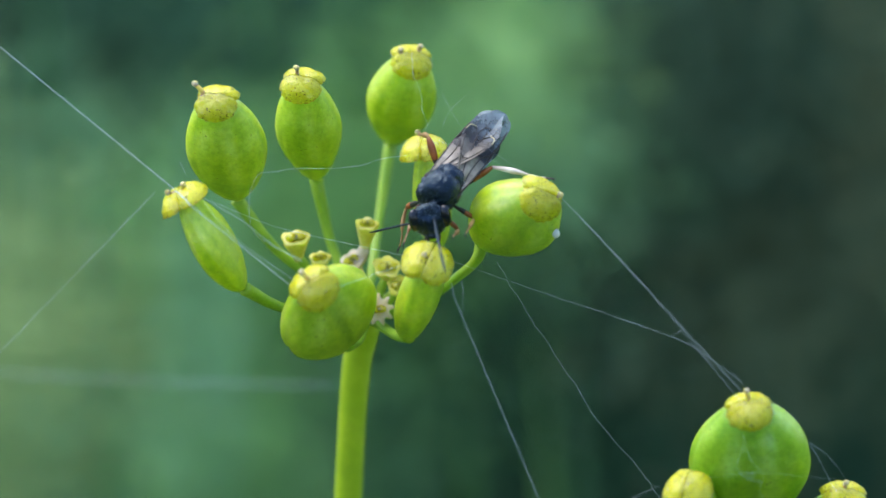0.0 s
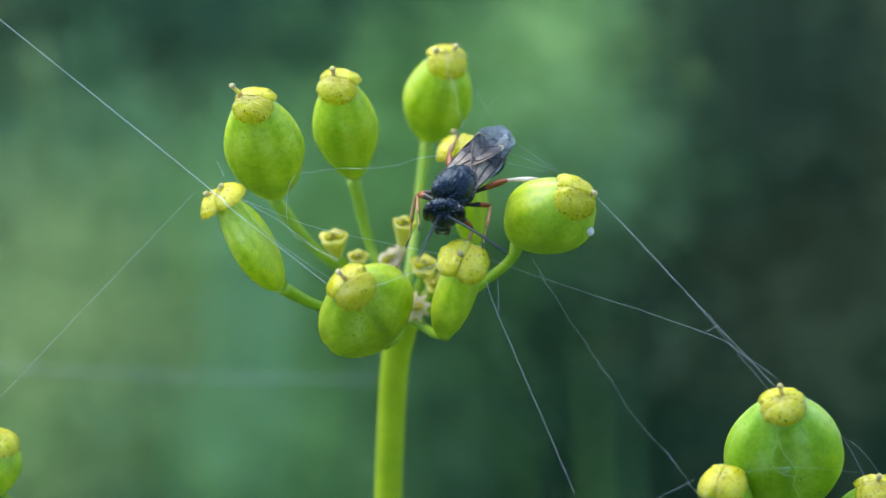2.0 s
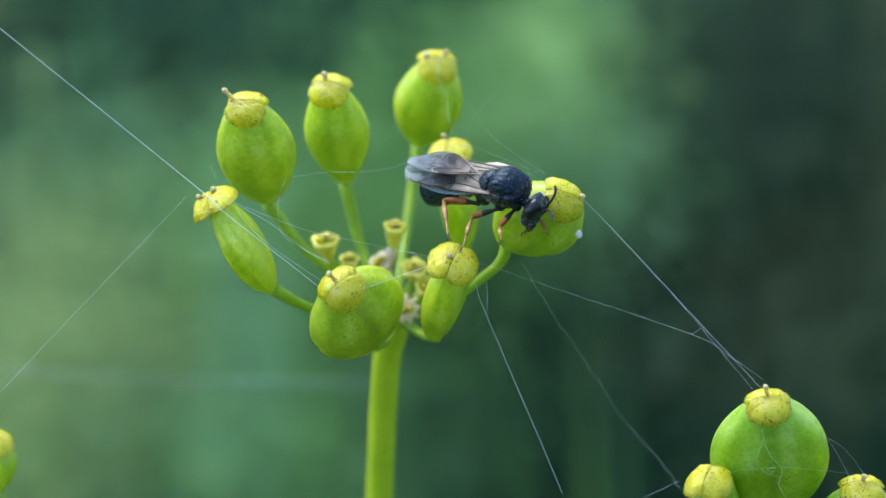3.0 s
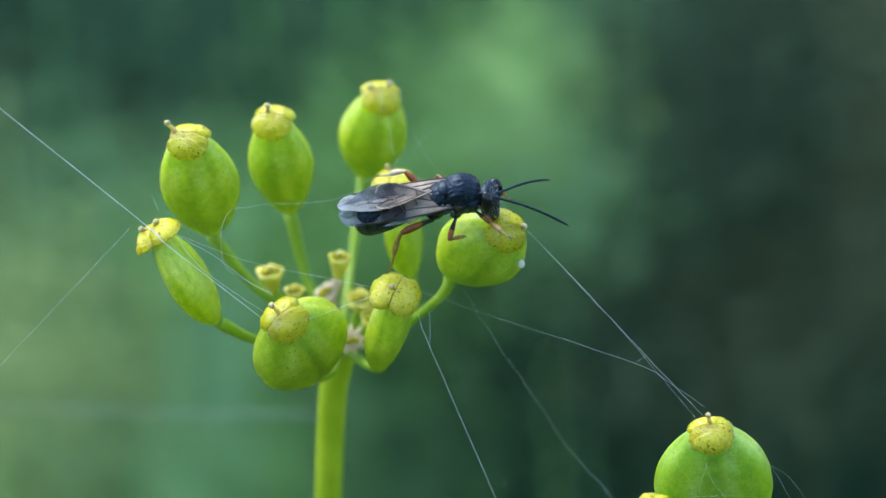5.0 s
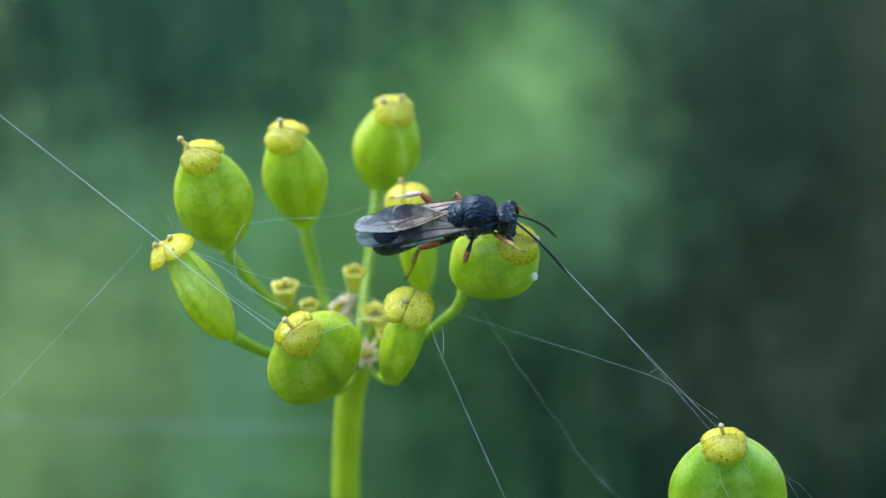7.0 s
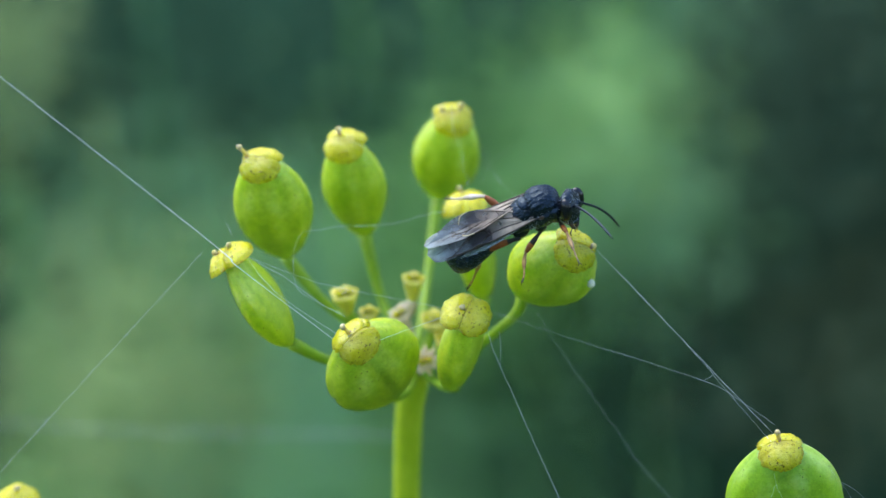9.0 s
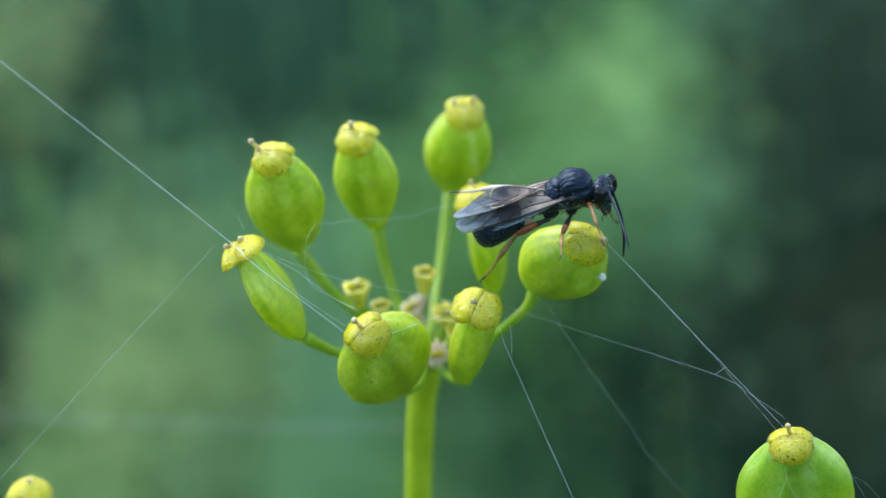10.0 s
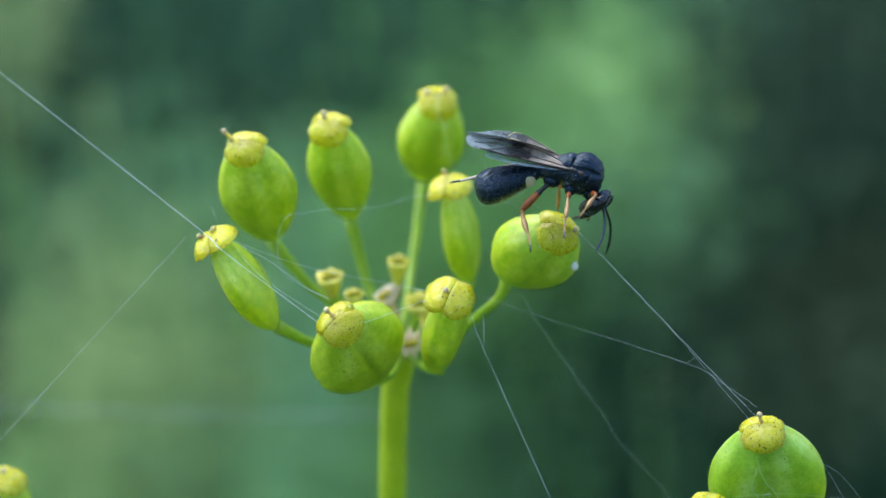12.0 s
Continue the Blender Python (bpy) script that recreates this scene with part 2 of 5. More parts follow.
def leaf_material(name, a, b, c, rough=0.5, trans=0.25):
    m, n, l, p = shader(name)
    vec = coords(n, l, 100.0)
    rnd = n.new("ShaderNodeNewGeometry").outputs["Random Per Island"]
    col = ramp(n, l, rnd, [(0.0, a), (0.5, b), (1.0, c)])
    fine = ramp(n, l, noise_tex(n, l, vec, 1.6, 4), [(0.3, (0.75, 0.78, 0.75)), (0.7, (1.15, 1.12, 1.1))])
    l.new(blend(n, l, 0.8, col, fine, "MULTIPLY"), p.inputs["Base Color"])
    p.inputs["Roughness"].default_value = rough
    p.inputs["Specular IOR Level"].default_value = 0.15
    relief(n, l, noise_tex(n, l, vec, 5.0, 4), 0.4, 0.001, p)
    t = n.new("ShaderNodeBsdfTranslucent")
    l.new(col, t.inputs[0])
    mix = n.new("ShaderNodeMixShader")
    mix.inputs[0].default_value = trans
    l.new(p.outputs[0], mix.inputs[1])
    l.new(t.outputs[0], mix.inputs[2])
    l.new(mix.outputs[0], n["Material Output"].inputs["Surface"])
    return m


# hedge green darkened to hold the deep shade
HEDGE = leaf_material("hedge_leaf", (0.018, 0.058, 0.032), (0.025, 0.078, 0.044), (0.034, 0.088, 0.04))
# shoot leaves from shaded to lit: the light level is in the colour
SHADELEAF = leaf_material("painted_shade_leaf", (0.024, 0.062, 0.036), (0.030, 0.072, 0.042), (0.038, 0.076, 0.042), 0.8, 0.1)
TEALSHADELEAF = leaf_material("teal_shade_leaf", (0.022, 0.082, 0.046), (0.028, 0.096, 0.054), (0.035, 0.105, 0.056), 0.8, 0.1)
LITLEAF = leaf_material("painted_lit_leaf", (0.18, 0.41, 0.13), (0.21, 0.45, 0.15), (0.24, 0.48, 0.16), 0.7, 0.3)
LIMELITLEAF = leaf_material("lime_lit_leaf", (0.25, 0.48, 0.16), (0.30, 0.54, 0.19), (0.34, 0.57, 0.20), 0.7, 0.3)
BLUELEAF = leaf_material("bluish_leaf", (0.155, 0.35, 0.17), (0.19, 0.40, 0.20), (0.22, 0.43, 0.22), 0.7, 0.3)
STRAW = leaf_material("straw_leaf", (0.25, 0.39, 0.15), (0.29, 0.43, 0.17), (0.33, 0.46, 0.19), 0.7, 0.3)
OLIVESHADELEAF = leaf_material("olive_half_shade_leaf", (0.080, 0.120, 0.065), (0.095, 0.135, 0.075), (0.105, 0.145, 0.075), 0.8, 0.1)


def soil_material():
    m, n, l, p = shader("soil_and_moss")
    vec = coords(n, l, 1.0)
    # unseen ground, its green lightened to bounce light up under the fruits
    col = ramp(n, l, noise_tex(n, l, vec, 2.2, 6), [(0.3, (0.05, 0.10, 0.025)), (0.55, (0.08, 0.15, 0.035)), (0.75, (0.10, 0.12, 0.045))])
    fine = ramp(n, l, noise_tex(n, l, vec, 60, 5), [(0.3, (0.6, 0.6, 0.6)), (0.7, (1.2, 1.2, 1.2))])
    l.new(blend(n, l, 0.9, col, fine, "MULTIPLY"), p.inputs["Base Color"])
    p.inputs["Roughness"].default_value = 0.95
    relief(n, l, noise_tex(n, l, vec, 45, 5), 0.8, 0.02, p)
    return m


SOIL = soil_material()


# ---- mesh helpers ----
def part(name, bm, material, parent=None, label="", place=None, smooth=True):
    """One mesh object out of a bmesh in millimetres, under a thing or a part."""
    me = bpy.data.meshes.new(name)
    bmesh.ops.recalc_face_normals(bm, faces=bm.faces)
    for v in bm.verts:
        v.co *= MM
    for f in bm.faces:
        f.smooth = smooth
    bm.to_mesh(me)
    bm.free()
    for m in material if isinstance(material, (list, tuple)) else [material]:
        me.materials.append(m)
    ob = new(name, me)
    if parent:
        ob.parent = parent
    if place is not None:
        ob.matrix_basis = place
    return tagged(ob, label) if label else ob


def frame_axes(z, x):
    z = Vector(z).normalized()
    x = Vector(x)
    x = (x - x.dot(z) * z).normalized()
    return Matrix((x, z.cross(x), z)).transposed()


def glide(pts, steps):
    """A smooth line through a few points."""
    pts = [Vector(p) for p in pts]
    if len(pts) < 3:
        return [pts[0].lerp(pts[-1], k / steps) for k in range(steps + 1)]
    ext = [2 * pts[0] - pts[1], *pts, 2 * pts[-1] - pts[-2]]
    out = []
    for i in range(1, len(ext) - 2):
        a, b, c, d = ext[i - 1 : i + 3]
        for k in range(steps):
            t = k / steps
            out.append(0.5 * (2 * b + (c - a) * t + (2 * a - 5 * b + 4 * c - d) * t * t + (3 * b - a - 3 * c + d) * t**3))
    return out + [pts[-1]]


def tube(bm, line, radii, seg=10, flat=1.0, material=0):
    """A closed tube along a line; radii are spread evenly along it."""
    n = len(line)
    side = None
    rings = []
    for i, p in enumerate(line):
        d = (line[min(i + 1, n - 1)] - line[max(i - 1, 0)]).normalized()
        if side is None:
            side = d.cross(Vector((0.31, 0.87, 0.38))).normalized()
        side = (side - side.dot(d) * d).normalized()
        other = d.cross(side)
        u = i / (n - 1) * (len(radii) - 1)
        k = min(int(u), len(radii) - 2)
        r = radii[k] + (radii[k + 1] - radii[k]) * (u - k)
        rings.append([bm.verts.new(p + r * (math.cos(a) * side + flat * math.sin(a) * other)) for a in (2 * math.pi * j / seg for j in range(seg))])
    for a, b in zip(rings, rings[1:]):
        for j in range(seg):
            bm.faces.new((a[j], a[(j + 1) % seg], b[(j + 1) % seg], b[j])).material_index = material
    bm.faces.new(rings[0][::-1]).material_index = material
    bm.faces.new(rings[-1]).material_index = material
    return rings


def lathe(bm, rows, seg, place=None, material=0):
    """Rings (centre, across, up): ellipses set along x."""
    rings = []
    for (x, z), a, b in rows:
        rings.append([Vector((x, a * math.cos(t), z + b * math.sin(t))) for t in (2 * math.pi * j / seg for j in range(seg))])
    if place:
        rings = [[place @ v for v in r] for r in rings]
    rings = [[bm.verts.new(v) for v in r] for r in rings]
    for a, b in zip(rings, rings[1:]):
        for j in range(seg):
            bm.faces.new((a[j], a[(j + 1) % seg], b[(j + 1) % seg], b[j])).material_index = material
    bm.faces.new(rings[0][::-1]).material_index = material
    bm.faces.new(rings[-1]).material_index = material
    return rings


def ball(bm, centre, size, u=16, v=10, material=0):
    r = bmesh.ops.create_uvsphere(bm, u_segments=u, v_segments=v, radius=1.0)
    for w in r["verts"]:
        w.co = Vector(centre) + Vector((w.co.x * size[0], w.co.y * size[1], w.co.z * size[2]))
        for f in w.link_faces:
            f.material_index = material


# ---- ground ----
def ground():
    bm = bmesh.new()
    rings = [0.0, 0.4, 0.8, 1.3, 2.0, 3.5, 6, 12, 30, 100, 400, 1500, 4000]
    prev = None
    for i, r in enumerate(rings):
        if i == 0:
            cur = [bm.verts.new((0, 0, 0))]
        else:
            cur = [bm.verts.new((1000 * r * math.cos(a), 1000 * r * math.sin(a), 25 * noise.noise((r * math.cos(a) * 1.7, r * math.sin(a) * 1.7, 0.3)) if r < 30 else 0)) for a in (2 * math.pi * j / 48 for j in range(48))]
        if i == 1:
            for j in range(48):
                bm.faces.new((prev[0], cur[j], cur[(j + 1) % 48]))
        elif i > 1:
            for j in range(48):
                bm.faces.new((prev[j], cur[j], cur[(j + 1) % 48], prev[(j + 1) % 48]))
        prev = cur
    tagged(part("ground", bm, SOIL), "mossy grass-green ground under a hedge", "ground", kind="structure")


ground()


# ---- the hedge behind, out of focus ----
def leaf_blade(bm, base, way, up, length, width, fold=0.25, droop=0.2, rows=6, material=0):
    """A pointed blade with a folded midrib, in millimetres."""
    way, up = Vector(way).normalized(), Vector(up)
    side = way.cross(up).normalized()
    up = side.cross(way)
    prev = None
    for i in range(rows + 1):
        u = i / rows
        w = width * 0.5 * max(0.02, math.sin(math.pi * min(1, u**0.8 * 0.97 + 0.02)) ** 0.8)
        mid = Vector(base) + way * length * u - up * droop * length * u * u
        cur = [bm.verts.new(mid - side * w + up * fold * w), bm.verts.new(mid), bm.verts.new(mid + side * w + up * fold * w)]
        if prev:
            for k in range(2):
                bm.faces.new((prev[k], prev[k + 1], cur[k + 1], cur[k])).material_index = material
        prev = cur


def hedge(name, label, count, xs, ys, zs, size, material, seed):
    rnd = random.Random(seed)
    bm = bmesh.new()
    for _ in range(count):
        b = Vector((rnd.uniform(*xs), rnd.uniform(*ys), rnd.uniform(*zs)))
        if size[0] > 30:
            b.z *= 0.85 + 0.35 * noise.noise((b.x * 0.004, b.y * 0.004, seed))
            b.x += 160 * noise.noise((b.y * 0.003, b.z * 0.004, seed + 7))
            b.y += 160 * (0.5 + noise.noise((b.x * 0.004, b.z * 0.004, seed + 3)))
        way = Vector((rnd.uniform(-1, 1), rnd.uniform(-1, 0.3), rnd.uniform(-0.8, 0.5)))
        up = Vector((rnd.uniform(-0.5, 0.5), rnd.uniform(-1.0, 0.1), rnd.uniform(0.2, 1)))
        s = rnd.uniform(*size)
        leaf_blade(bm, b, way, up, s, s * rnd.uniform(0.4, 0.7), rnd.uniform(0.1, 0.4), rnd.uniform(0.1, 0.4), 3)
    return tagged(part(name, bm, material), label, "hedge", kind="stuff")


# backdrop leaves; their shade comes from the dark leaf colour
hedge("hedge", "dense hedge leaves with deep shade put into their dark green", 20000, (-200, 200), (700, 950), (540, 1000), (9, 18), HEDGE, 5)
hedge("hedge_bank", "hedge leaves further off with deep shade put into their dark green", 13000, (-900, 900), (960, 1400), (0, 2000), (40, 90), HEDGE, 15)
# out of view: three leaf walls added to cut low sky light
hedge("unseen_hedge_left", "unseen dark green leaves added to block low sky light from the side", 2000, (-1500, -1000), (-1400, 1000), (0, 1900), (60, 110), HEDGE, 16)
hedge("unseen_hedge_right", "unseen dark green leaves added to block low sky light from the side", 2000, (1000, 1500), (-1400, 1000), (0, 1900), (60, 110), HEDGE, 17)
hedge("unseen_hedge_near", "unseen dark green leaves added to block low sky light behind the camera", 2000, (-1000, 1000), (-1800, -1300), (0, 1900), (60, 110), HEDGE, 18)


def soft(rnd):
    """A bell-shaped spread with an end."""
    return (rnd.random() + rnd.random() + rnd.random() - 1.5) * 2.0


def sprig(centre, spread, count, size, material, label, seed, name="leafy_sprig"):
    """A leafy shoot: small leaves gathered round a point, on a thin stalk rooted in the ground."""
    rnd = random.Random(seed)
    centre = Vector(centre)
    foot = Vector((centre.x + 30, centre.y + 60, -1000))
    root = new(name)
    root.location = at(foot)
    bm = bmesh.new()
    for _ in range(count):
        b = centre - foot + Vector((soft(rnd) * spread[0], soft(rnd) * 10, soft(rnd) * spread[1]))
        way = Vector((rnd.uniform(-1, 1), rnd.uniform(-0.6, 0.3), rnd.uniform(-0.4, 1)))
        up = Vector((rnd.uniform(-0.4, 0.4), rnd.uniform(-1.0, -0.3), rnd.uniform(0.3, 1)))
        k = size * rnd.uniform(0.7, 1.3)
        leaf_blade(bm, b - way.normalized() * k * 0.5, way, up, k, k * rnd.uniform(0.5, 0.75), 0.2, 0.15, 2)
    tagged(part("foliage", bm, material, root), kind="stuff")
    bm = bmesh.new()
    tube(bm, glide([Vector((0, 0, -5)), (centre - foot) * 0.5 + Vector((6, 8, 0)), centre - foot - Vector((0, 0, spread[1])), centre - foot + Vector((0, 0, spread[1]))], 8), [1.2, 0.8, 0.6, 0.3], 8)
    part("stalk", bm, material, root)
    return tagged(root, label, "shrub", "leafy shoots behind the plant")


# bright and dark patches behind the plant, painted by leaf colour
sprig((8.80, 160.00, -14.50), (4.5, 4.0), 593, 1.3, LIMELITLEAF, "yellow-green leafy shoot with bright light painted into its colour", 20)
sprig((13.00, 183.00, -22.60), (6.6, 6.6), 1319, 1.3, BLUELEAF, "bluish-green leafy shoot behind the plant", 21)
sprig((11.50, 185.00, -21.60), (9.1, 6.0), 991, 1.3, LITLEAF, "leafy shoot with light painted into its pale green", 22)
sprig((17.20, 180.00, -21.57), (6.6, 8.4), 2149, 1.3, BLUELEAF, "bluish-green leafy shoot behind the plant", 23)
sprig((-18.33, 175.00, -35.36), (11.2, 6.5), 2622, 1.3, LITLEAF, "leafy shoot with light painted into its pale green", 24)
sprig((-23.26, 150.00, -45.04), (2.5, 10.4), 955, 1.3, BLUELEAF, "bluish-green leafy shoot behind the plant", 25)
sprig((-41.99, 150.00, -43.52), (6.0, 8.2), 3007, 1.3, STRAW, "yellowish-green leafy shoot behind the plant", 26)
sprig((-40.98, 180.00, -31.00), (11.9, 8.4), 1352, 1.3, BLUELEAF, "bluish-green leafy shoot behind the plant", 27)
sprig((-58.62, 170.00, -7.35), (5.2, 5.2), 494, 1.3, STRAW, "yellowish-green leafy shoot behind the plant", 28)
sprig((-50.29, 150.00, -51.64), (5.5, 3.3), 328, 1.3, LITLEAF, "leafy shoot with light painted into its pale green", 29)
sprig((1.18, 175.00, -21.74), (8.8, 7.1), 2447, 1.3, LITLEAF, "leafy shoot with light painted into its pale green", 30)
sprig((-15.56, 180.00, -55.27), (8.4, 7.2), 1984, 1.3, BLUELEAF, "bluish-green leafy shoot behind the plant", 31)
sprig((-9.49, 170.00, -26.65), (8.7, 5.5), 1160, 1.3, LITLEAF, "leafy shoot with light painted into its pale green", 32)
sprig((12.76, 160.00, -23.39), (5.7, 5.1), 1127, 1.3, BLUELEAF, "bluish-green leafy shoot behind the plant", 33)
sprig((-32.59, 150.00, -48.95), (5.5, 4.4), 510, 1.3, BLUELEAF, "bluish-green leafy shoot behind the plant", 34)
sprig((49.00, 165.00, -13.00), (8.2, 12.0), 3150, 1.3, OLIVESHADELEAF, "leafy shoot with half shade painted into its dull olive green", 35)
sprig((27.21, 158.00, -12.34), (6.7, 7.9), 2802, 1.3, SHADELEAF, "leafy shoot with deep shade painted into its blackish green", 36)
sprig((36.38, 155.00, -12.18), (5.6, 9.5), 278, 1.3, SHADELEAF, "leafy shoot with deep shade painted into its blackish green", 37)
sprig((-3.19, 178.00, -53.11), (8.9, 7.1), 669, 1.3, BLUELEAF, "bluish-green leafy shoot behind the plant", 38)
sprig((46.00, 165.00, -33.00), (9.0, 9.0), 2000, 1.3, OLIVESHADELEAF, "leafy shoot with half shade painted into its dull olive green", 39)
sprig((12.69, 175.00, -47.67), (12.4, 8.2), 2767, 1.3, TEALSHADELEAF, "leafy shoot with shade painted into its dark teal green", 40)
sprig((-29.47, 190.00, -8.72), (14.7, 4.9), 1954, 1.3, TEALSHADELEAF, "leafy shoot with shade painted into its dark teal green", 41)
sprig((-18.45, 178.00, -14.58), (7.1, 4.7), 816, 1.3, TEALSHADELEAF, "leafy shoot with shade painted into its dark teal green", 42)
sprig((-8.21, 180.00, -9.63), (8.4, 6.0), 1052, 1.3, TEALSHADELEAF, "leafy shoot with shade painted into its dark teal green", 43)
sprig((17.00, 156.00, -38.00), (6.0, 6.0), 900, 1.3, SHADELEAF, "leafy shoot with deep shade painted into its blackish green", 45)
sprig((26.00, 157.00, -19.00), (5.0, 6.0), 1500, 1.3, SHADELEAF, "leafy shoot with deep shade painted into its blackish green", 47)
sprig((36.00, 170.00, -36.00), (6.5, 5.5), 900, 1.3, OLIVESHADELEAF, "leafy shoot with half shade painted into its dull olive green", 48)
sprig((28.50, 154.00, -38.50), (6.5, 6.0), 650, 1.3, OLIVESHADELEAF, "leafy shoot with half shade painted into its dull olive green", 49)
sprig((36.00, 155.00, -30.00), (6.0, 5.5), 420, 1.3, OLIVESHADELEAF, "leafy shoot with half shade painted into its dull olive green", 50)
sprig((-23.50, 152.00, -53.00), (5.5, 6.5), 800, 1.3, LITLEAF, "leafy shoot with light painted into its pale green", 46)
sprig((33.62, 190.00, -52.32), (10.4, 9.8), 1538, 1.3, TEALSHADELEAF, "leafy shoot with shade painted into its dark teal green", 44)


# ---- the parsnip plant ----
plant = new("parsnip_plant")
PLANT_FOOT = Vector((-8, 60, -1003))
plant.location = at(PLANT_FOOT)
tagged(plant, "wild parsnip with green ripening fruits on thin stalks", "plant")


def stalk(name, pts, radii, material=PEDICEL, steps=8, seg=12, label=""):
    bm = bmesh.new()
    first = Vector(pts[0])
    tube(bm, [p - first for p in glide(pts, steps)], radii, seg)
    return part(name, bm, material, plant, label, Matrix.Translation((first - PLANT_FOOT) * MM))


def fruit(base, top, wide, thick, face, seed, taper=0.8, style=((0.25, 0.7),), disc=1.28, shoulder=0.0, crease=0.08, neck=0.0, roof=0.34, skin=None, label=""):
    """A flattened two-seeded fruit; face: the way its broad side looks. style: (along the face, lean, height, offset) of each style; neck: how far the base draws in; roof: how steeply the cushion slopes."""
    rnd = random.Random(seed)
    base, top = Vector(base), Vector(top)
    axis = top - base
    length = axis.length
    turn = frame_axes(axis, Vector(face).cross(axis))
    place = Matrix.Translation((base - PLANT_FOOT) * MM) @ turn.to_4x4()
    bm = bmesh.new()
    rings, seg = 26, 44
    uv = bm.loops.layers.uv.new("skin")
    grid = []
    for i in range(rings + 1):
        u = 0.004 + 0.93 * i / rings
        r = max(0.09, math.sin(math.pi * u**taper) ** 0.62 * (1 - neck * max(0.0, 1 - u / 0.5) ** 1.3))
        ring = []
        for j in range(seg):
            a = 2 * math.pi * j / seg
            cx, cy = math.cos(a), math.sin(a)
            x, y = abs(cx) ** 0.95 * (1 if cx > 0 else -1), abs(cy) ** 0.9 * (1 if cy > 0 else -1)
            groove = sum(math.exp(-(((x - g) / 0.055) ** 2)) for g in (-0.64, -0.32, 0.32, 0.64))
            y *= 1 - (0.045 * groove + crease * math.exp(-((x / 0.08) ** 2))) * (0.3 + 0.7 * math.sin(math.pi * u))
            x *= 1 - 0.055 * math.exp(-((y / 0.13) ** 2))
            lump = 1 + 0.03 * noise.noise((x * 1.3 + seed, y * 1.3, u * 2.5))
            ring.append(bm.verts.new((x * wide / 2 * r * lump, y * thick / 2 * r * lump, length * u / 0.97 + (shoulder * (x * r) ** 2 * u**3 if x < 0 else 0.0))))
        grid.append(ring)
    for i, (a, b) in enumerate(zip(grid, grid[1:])):
        for j in range(seg):
            f = bm.faces.new((a[j], a[(j + 1) % seg], b[(j + 1) % seg], b[j]))
            for lo, (du, dv) in zip(f.loops, ((0, 0), (1, 0), (1, 1), (0, 1))):
                lo[uv].uv = ((j + du) / seg, (i + dv) / rings)
    bm.faces.new(grid[0][::-1])
    bm.faces.new(grid[-1])
    ob = part("fruit", bm, skin or FRUIT, plant, label, place)
    # the waxy yellow cushion on top: two glassy lobes that lean apart like a roof, with a thin crimped rim
    bm = bmesh.new()
    up = length * 0.955 + disc * 0.14
    uv = bm.loops.layers.uv.new("skin")
    for side_y in (1, -1):
        prev = None
        for i in range(21):
            lat = math.pi * (i / 20 - 0.5)
            rr, h = max(0.012, math.cos(lat)) ** 0.7, math.sin(lat)
            rim = math.exp(-(((h + 0.25) / 0.22) ** 2))
            cur = []
            for j in range(60):
                a = 2 * math.pi * j / 60
                ragged = 0.07 * noise.noise((2.2 * math.cos(a) + seed, 2.2 * math.sin(a), side_y)) + 0.07 * noise.noise((5 * math.cos(a), 5 * math.sin(a) + seed, side_y)) + rim * (0.11 + 0.09 * noise.noise((6 * math.cos(a), 6 * math.sin(a) + seed, side_y)))
                k = rr * (1 + ragged)
                x = disc * 0.94 * k * math.cos(a)
                y = disc * (side_y * 0.34 + 0.70 * k * math.sin(a))
                y = max(y, 0.012 * disc) if side_y > 0 else min(y, -0.012 * disc)
                z = disc * ((0.40 if h > 0 else 0.24) * h - roof * (abs(y) / disc) ** 1.3 + 0.04)
                if h > 0:
                    z += disc * (0.06 * noise.noise((x * 2.4 + seed, y * 2.4, 0)) + 0.035 * noise.noise((x * 7 + seed, y * 7, 1)))
                    z -= disc * 0.06 * math.exp(-(((rr - 0.86) / 0.07) ** 2))
                cur.append(bm.verts.new((x, y, up + z)))
            if prev:
                for j in range(60):
                    f = bm.faces.new((prev[j], prev[(j + 1) % 60], cur[(j + 1) % 60], cur[j]))
                    for lo, (du, dv) in zip(f.loops, ((0, -1), (1, -1), (1, 0), (0, 0))):
                        lo[uv].uv = ((j + du) / 60, (i + dv) / 20)
            else:
                bm.faces.new(cur[::-1])
            prev = cur
        bm.faces.new(prev)
    part("stylopodium", bm, DISC, ob, "waxy yellow two-lobed cushion")
    for along, lean, tall, *side in style:
        bm = bmesh.new()
        p0 = Vector((disc * (side[0] if side else 0.0), along * 0.2, length * 0.955 + disc * 0.34))
        p1 = p0 + Vector((lean * 0.25, along * 0.25, 0.45)) * tall
        p2 = p0 + Vector((lean * 0.7, along * 0.6, 0.80)) * tall
        tube(bm, glide([p0, p1, p2], 5), [0.20, 0.14, 0.10, 0.11], 8)
        ball(bm, p2, (0.18, 0.18, 0.17), 12, 8, 1)
        for v in bm.verts:
            v.co += Vector((0.05, 0.05, 0.03)) * noise.noise(v.co * 4 + Vector((seed, 0, 0)))
        part("style", bm, [STYLE, KNOB], ob, "thin brown style with a pale knob")
    return ob


fruit((-11.90, 8.50, 1.12), (-12.61, 3.00, 8.03), 4.65, 3.60, (-0.15, -1, 0.35), 1, 0.95, ((-0.5, 0.9, 0.75, 0.62),), disc=1.2, crease=0.06, neck=0.20)
fruit((-7.43, 12.00, 1.64), (-7.98, 6.50, 8.45), 3.80, 3.30, (-0.2, -1, 0.35), 2, 0.95, ((-0.6, 0.2, 0.6, 0.25),), disc=1.2, crease=0.06, neck=0.20)
